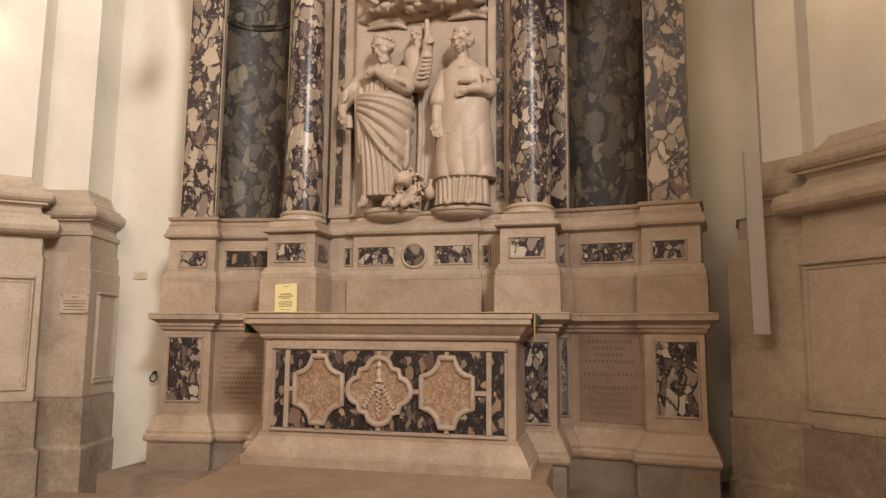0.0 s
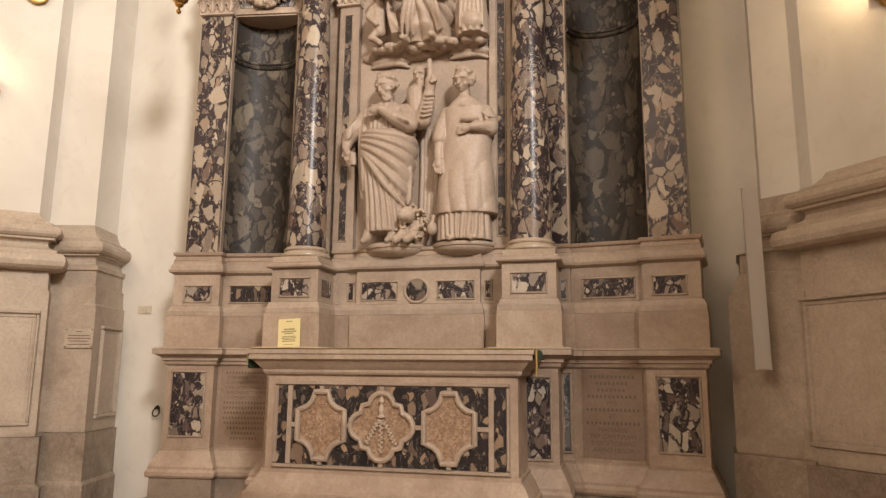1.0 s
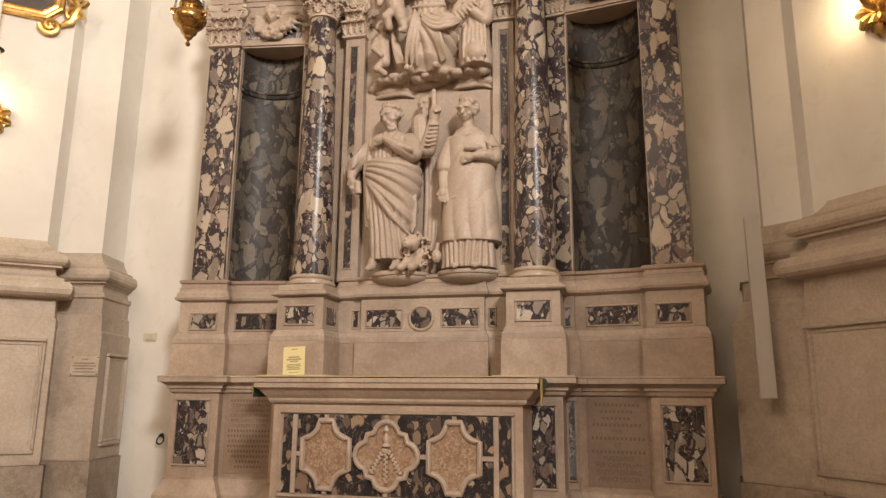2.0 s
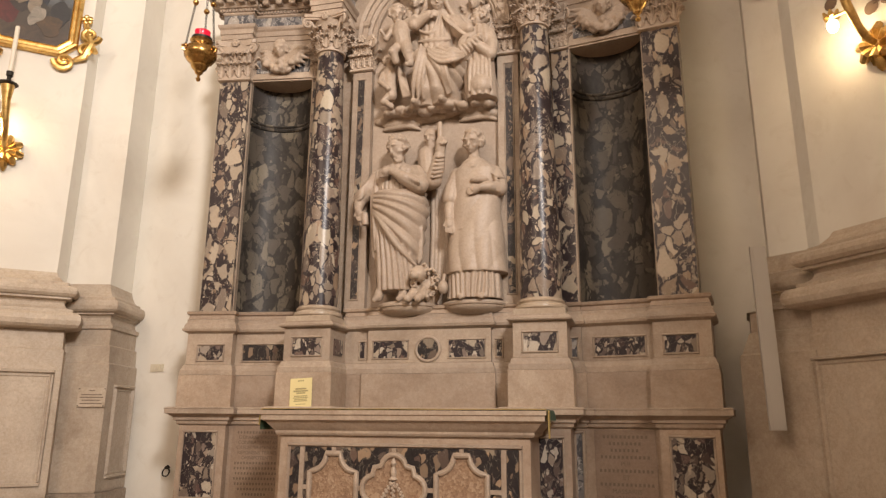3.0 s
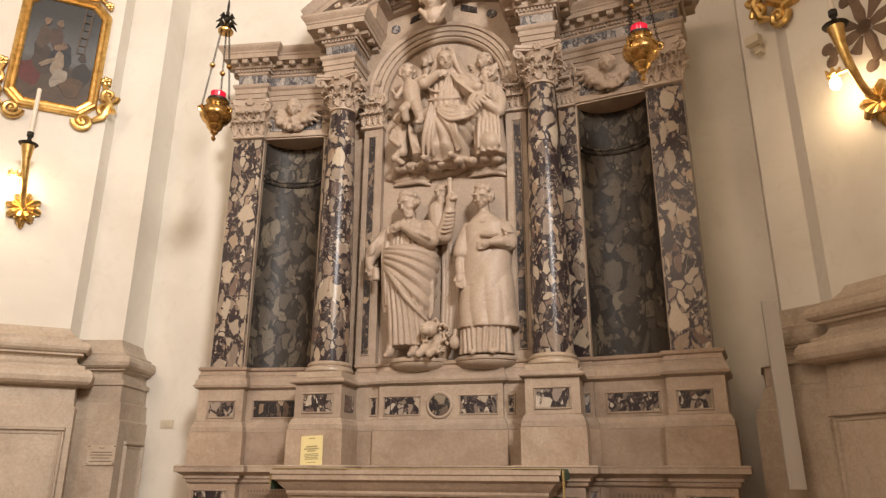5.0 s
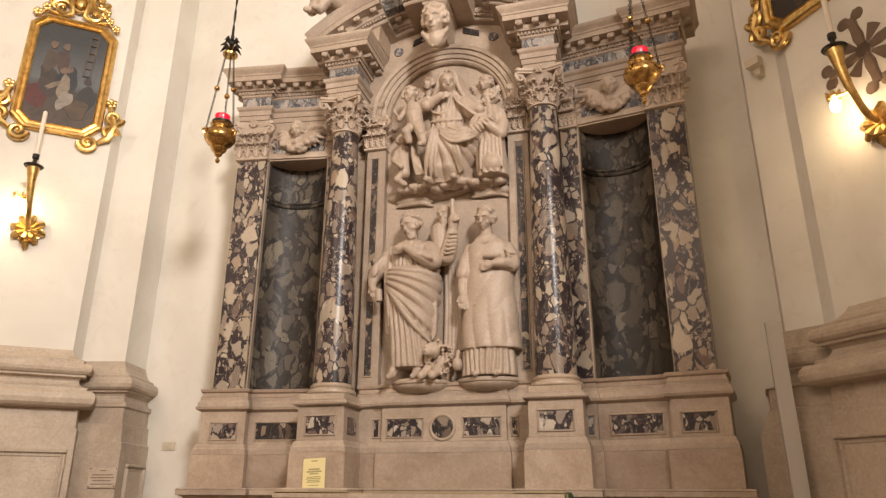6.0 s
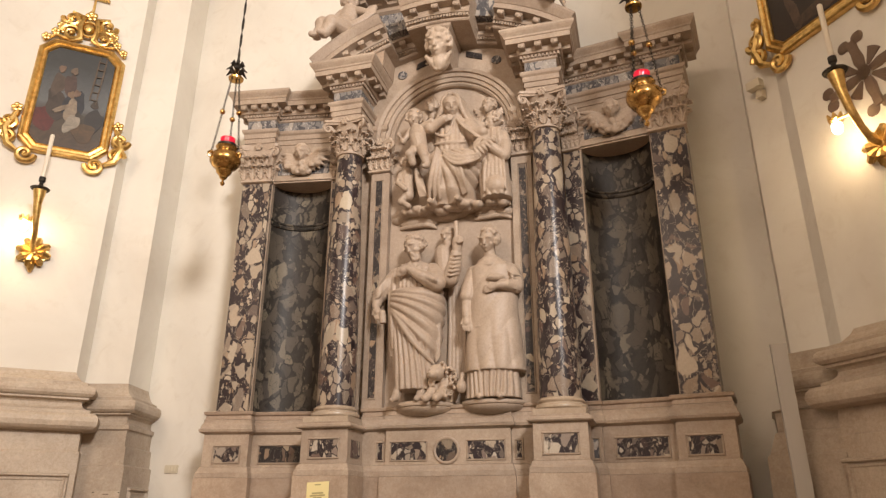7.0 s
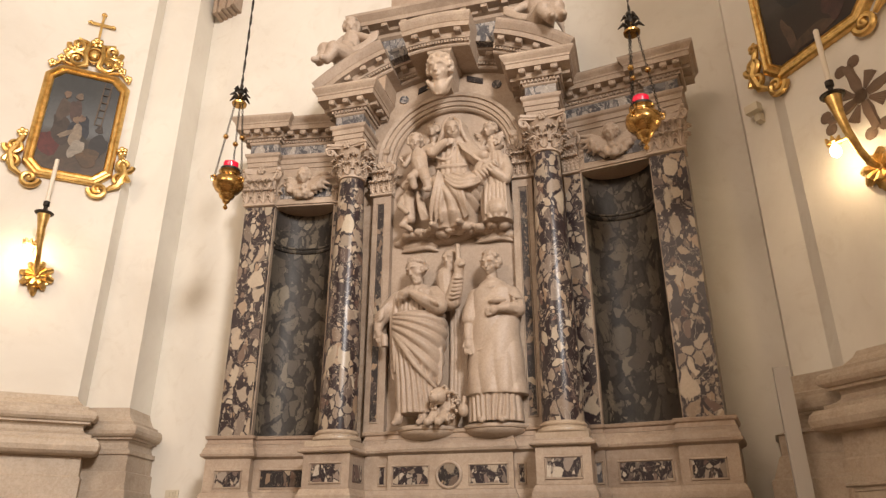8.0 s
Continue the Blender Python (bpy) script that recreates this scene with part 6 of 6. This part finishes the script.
PAINT_B = [(0.5, 0.6, 0.34, 0.35, (0.03, 0.024, 0.02), 0), (0.30, 0.20, 0.04, 0.20, (0.22, 0.13, 0.08), 0.2), (0.5, 0.12, 0.20, 0.06, (0.16, 0.09, 0.05), 0), (0.72, 0.22, 0.10, 0.16, (0.13, 0.05, 0.04), -0.2)]
painting(RW, -0.02, 0.98, 4.66, 6.14, PAINT_B, "dark oil painting in a gilt scrolled frame", (0.016, 0.012, 0.010))

# painted cross on the wall
lo = RW(Vector((0.69, 0, 4.12)))
g = (lambda lo: lambda c: RW(Vector((0.69 + c[0], c[1], 4.12 + c[2]))) - lo)(lo)
wc = thing("wall_cross", "brown flowery cross in low relief on the wall", "ornament", at=lo)
for k in range(4):
    a = k * math.pi / 2 + radians(10)
    ca, sa = math.cos(a), math.sin(a)
    bm = tube(bmesh.new(), [(ca * r, -0.006, sa * r) for r in (0.05, 0.12, 0.2, 0.29)], 0.03, 8, radii=[0.03, 0.045, 0.036, 0.04])
    for sg in (-1, 1):
        b = a + sg * 0.19
        ball(bm, (0.30 * math.cos(b), -0.006, 0.30 * math.sin(b)), (0.05, 0.02, 0.05), 10)
    part("cross_arm", bm, WALLCROSS, wc, smooth=True, f=lambda c: g(Vector((c[0], max(-0.02, c[1] * 0.5), c[2]))))
    b = a + math.pi / 4
    bm = bmesh.new()
    for q in (-0.22, -0.11, 0, 0.11, 0.22):
        tube(bm, [(0.06 * math.cos(b + q * 0.5), -0.006, 0.06 * math.sin(b + q * 0.5)), (0.19 * math.cos(b + q), -0.006, 0.19 * math.sin(b + q))], 0.012, 5, radii=[0.006, 0.013])
    part("leaf_fan", bm, WALLCROSS, wc, f=lambda c: g(Vector((c[0], max(-0.02, c[1] * 0.5), c[2]))))
part("cross_boss", lathe(bmesh.new(), [(0.055, -0.01), (0.055, 0.01)], 16), WALLCROSS, wc, f=lambda c: g(Vector((c[0], min(-0.002, -abs(c[2]) * 2), c[1]))))


# ---- small things ----
def letters(text, size, material, parent, f, name="lettering"):
    """Raised flat letters in the built-in font; f takes x, y (depth), z."""
    cu = bpy.data.curves.new(name, "FONT")
    cu.body, cu.size, cu.align_x, cu.align_y = text, size, "CENTER", "CENTER"
    tmp = new("tmp", cu)
    me = bpy.data.meshes.new_from_object(tmp.evaluated_get(bpy.context.evaluated_depsgraph_get()))
    bpy.data.objects.remove(tmp)
    bpy.data.curves.remove(cu)
    for vert in me.vertices:
        vert.co = f(Vector((vert.co.x, 0, vert.co.y)))
    me.materials.clear()
    me.materials.append(material)
    ob = new(name, me)
    ob.parent = parent
    return ob


def inscription(s, lines, label, size):
    f = wing(s)
    slab_ob = part("inscription_slab", box(bmesh.new(), 1.20, 1.625, 0.868, 0.89, 0.46, 1.08), SLAB, retable, label, f=f)
    n = len(lines)
    for i, (text, w) in enumerate(lines):
        z = 1.045 - 0.56 * (i + 0.3) / n
        if w:
            bm = bmesh.new()
            x = -w / 2
            while x < w / 2:
                box(bm, x, x + size * 0.34, 0, 0.001, -size * 0.24, size * 0.24)
                x += size * 0.66
            part("lettering", bm, ENGRAVED, slab_ob, f=lambda c, z=z: f(Vector((1.412 + s * c[0], 0.8655 + c[1], z + c[2]))))
        else:
            letters(text, size, ENGRAVED, slab_ob, lambda c, z=z: f(Vector((1.412 + s * c[0], 0.8655, z + c[2]))))


SLAB = stone("inscribed_stone", (0.27, 0.19, 0.14), (0.36, 0.27, 0.20), (0.8, 0.7, 0.6), (0.5, 0.7))
inscription(1, [("", 0.3), ("", 0.22), ("", 0.2), ("", 0.34), ("PER", 0), ("", 0.36), ("ET", 0), ("", 0.36), ("MASSARIIS", 0), ("PER CAPITVLVM", 0), ("EXECVTORIBVS", 0), ("ANNO MDCVI", 0)], "reddish stone slab with worn engraved capitals", 0.044)
inscription(-1, [("", 0.34), ("DEIPARAE VIRGINI", 0), ("CONFRATERNITAS", 0), ("CAELESTIA MVNERA", 0), ("REPONENS TERRES", 0), ("OMNIPOTENTI", 0), ("", 0.36), ("", 0.36), ("", 0.34), ("", 0.36), ("", 0.34), ("", 0.28), ("", 0.2), ("", 0.22)], "pale stone slab with rows of engraved capitals", 0.038)

# notice propped on the altar against the pedestal
note = thing("paper_notice", "yellow printed paper notice leaning on the pedestal", "notice", at=(-0.952, 0.44, 1.2))
turn = Matrix.Rotation(radians(-3), 4, "Y") @ Matrix.Rotation(radians(-5), 4, "X")
part("sheet", box(bmesh.new(), -0.09, 0.09, -0.001, 0.001, 0.0, 0.245), PAPER, note, f=lambda c: turn @ c)
for i, (w, z, hh) in enumerate(((0.05, 0.225, 0.008), (0.09, 0.165, 0.012), (0.12, 0.148, 0.012), (0.07, 0.133, 0.010), (0.11, 0.11, 0.007), (0.12, 0.098, 0.007), (0.10, 0.086, 0.007), (0.11, 0.074, 0.007), (0.08, 0.05, 0.005))):
    part("print_line", box(bmesh.new(), -w / 2, w / 2, -0.002, -0.0012, z - hh / 2, z + hh / 2), PRINT, note, f=lambda c: turn @ c)

# altar cloth
cloth = thing("altar_cloth", "dark green altar cloth edged with gold braid", "cloth", at=(0, 0, 1.2))
xl, xr, zt = -0.976, 0.946, 0.0035
bm = bmesh.new()


def drape(x0, x1, y0, y1, drop_l, drop_r, thick=0.004):
    pts = [(x0 - 0.012, -drop_l), (x0 - 0.01, -drop_l * 0.5), (x0 - 0.004, -0.005), (x0 + 0.004, zt)] + [(x0 + (x1 - x0) * i / 8, zt + 0.001 * math.sin(i * 2)) for i in range(1, 8)] + [(x1 - 0.004, zt), (x1 + 0.004, -0.005), (x1 + 0.01, -drop_r * 0.5), (x1 + 0.012, -drop_r)]
    return [[(x, y, z) for x, z in pts] + [(x, y, z + thick) for x, z in reversed(pts)] for y in (y0, y1)]


rings(bm, drape(xl, xr, -0.09, 0.42, 0.13, 0.06))
part("cloth", bm, CLOTH, cloth, smooth=True)
bm = rings(bmesh.new(), drape(xl, xr, -0.112, -0.091, 0.10, 0.16))
part("braid", bm, BRAID, cloth, "gold braid along the edge", smooth=True)
bm = rings(bmesh.new(), [[(xr + 0.012 + dx, y, z) for y, z in ((-0.112, 0.0), (-0.03, 0.0), (-0.035, -0.09), (-0.05, -0.17), (-0.11, -0.165))] for dx in (0.0, 0.005)])
part("braid_end", bm, BRAID, cloth, "hanging gold braid end")

# plaque on the pier
lo = LPIER(Vector((-0.04, 0, 1.23)))
g = (lambda lo: lambda c: LPIER(Vector((-0.04 + c[0], c[1] - 0.157, 1.23 + c[2]))) - lo)(lo)
pl = thing("wall_plaque", "small stone plaque with engraved lines on the pier", "plaque", at=lo)
part("plate", box(bmesh.new(), -0.12, 0.12, -0.012, 0.0, 0.0, 0.165), DADO, pl, f=g, bevel=0.002)
for w, z in ((0.05, 0.14), (0.18, 0.105), (0.20, 0.082), (0.16, 0.058), (0.19, 0.03)):
    part("engraved_line", box(bmesh.new(), -w / 2, w / 2, -0.014, -0.011, z - 0.0035, z + 0.0035), ENGRAVED, pl, f=g)
for x in (-0.11, 0.11):
    for z in (0.01, 0.155):
        part("stud", ball(bmesh.new(), (x, -0.013, z), 0.006, 8), IRON, pl, f=g)

# switch plate
sw = thing("switch_plate", "ivory plastic switch plate with three keys", "switch", at=(-2.87, 1.32, 1.607))
part("plate", box(bmesh.new(), -0.07, 0.07, -0.012, 0.0, -0.036, 0.036), IVORY, sw, bevel=0.004)
for x in (-0.03, 0.0, 0.03):
    part("key", box(bmesh.new(), x - 0.013, x + 0.013, -0.017, -0.011, -0.022, 0.022), IVORY, sw, bevel=0.002)
# iron ring
rg = thing("iron_ring", "rusty iron ring hanging from a wall hook", "ring", at=(-2.64, 1.32, 0.687))
part("hook", tube(bmesh.new(), [(0, 0, 0.02), (0.0, -0.05, 0.02), (0.03, -0.06, 0.035)], 0.012, 8), IRON, rg, smooth=True)
part("ring", tube(bmesh.new(), [(0.035 * math.cos(k * math.pi / 10), -0.04 + 0.01 * math.sin(k * math.pi / 10), -0.02 + 0.035 * math.sin(k * math.pi / 10)) for k in range(20)], 0.007, 6, True), IRON, rg, smooth=True)
# small white sensor box on the pier
lo = RPIER(Vector((0.16, 0, 4.5)))
g = (lambda lo: lambda c: RPIER(Vector((0.16 + c[0], c[1], 4.5 + c[2]))) - lo)(lo)
sn = thing("alarm_sensor", "small ivory alarm sensor on a bracket", "sensor", at=lo)
part("housing", box(bmesh.new(), -0.06, 0.06, -0.13, -0.06, 0.02, 0.09), IVORY, sn, f=g, bevel=0.006)
part("stem", box(bmesh.new(), -0.02, 0.03, -0.07, 0.0, -0.05, 0.03), IVORY, sn, f=g, bevel=0.004)
# cable duct leaning at the pier
du = thing("cable_duct", "upright grey cable duct beside the pier", "duct", at=(2.375, 0.55, 1.088))
tilt = Matrix.Rotation(radians(-0.5), 4, "Y")
part("channel", box(bmesh.new(), -0.05, 0.05, -0.02, 0.02, 0.0, 1.23), DUCT, du, f=lambda c: tilt @ c, bevel=0.004)
part("cover", box(bmesh.new(), -0.035, 0.035, -0.026, -0.021, 0.004, 1.226), DUCT, du, f=lambda c: tilt @ c, bevel=0.002)
part("mount", rings(bmesh.new(), [[(x - 0.02, y, 0.3), (x + 0.02, y, 0.3), (x + 0.02, y, 0.36), (x - 0.02, y, 0.36)] for x, y in ((0.0, 0.021), (0.05, 0.35))]), DUCT, du)
# fluted fragment high on the wall
fl = thing("fluted_bracket", "grey fluted stone bracket high on the wall", "bracket", at=(-3.02, 1.32, 7.2))
for k in range(5):
    part("flute", box(bmesh.new(), -0.14 + 0.06 * k, -0.095 + 0.06 * k, -0.18 + 0.02 * (k % 2), 0.0, 0.02 * k, 1.2), LIMESTONE, fl, bevel=0.006)
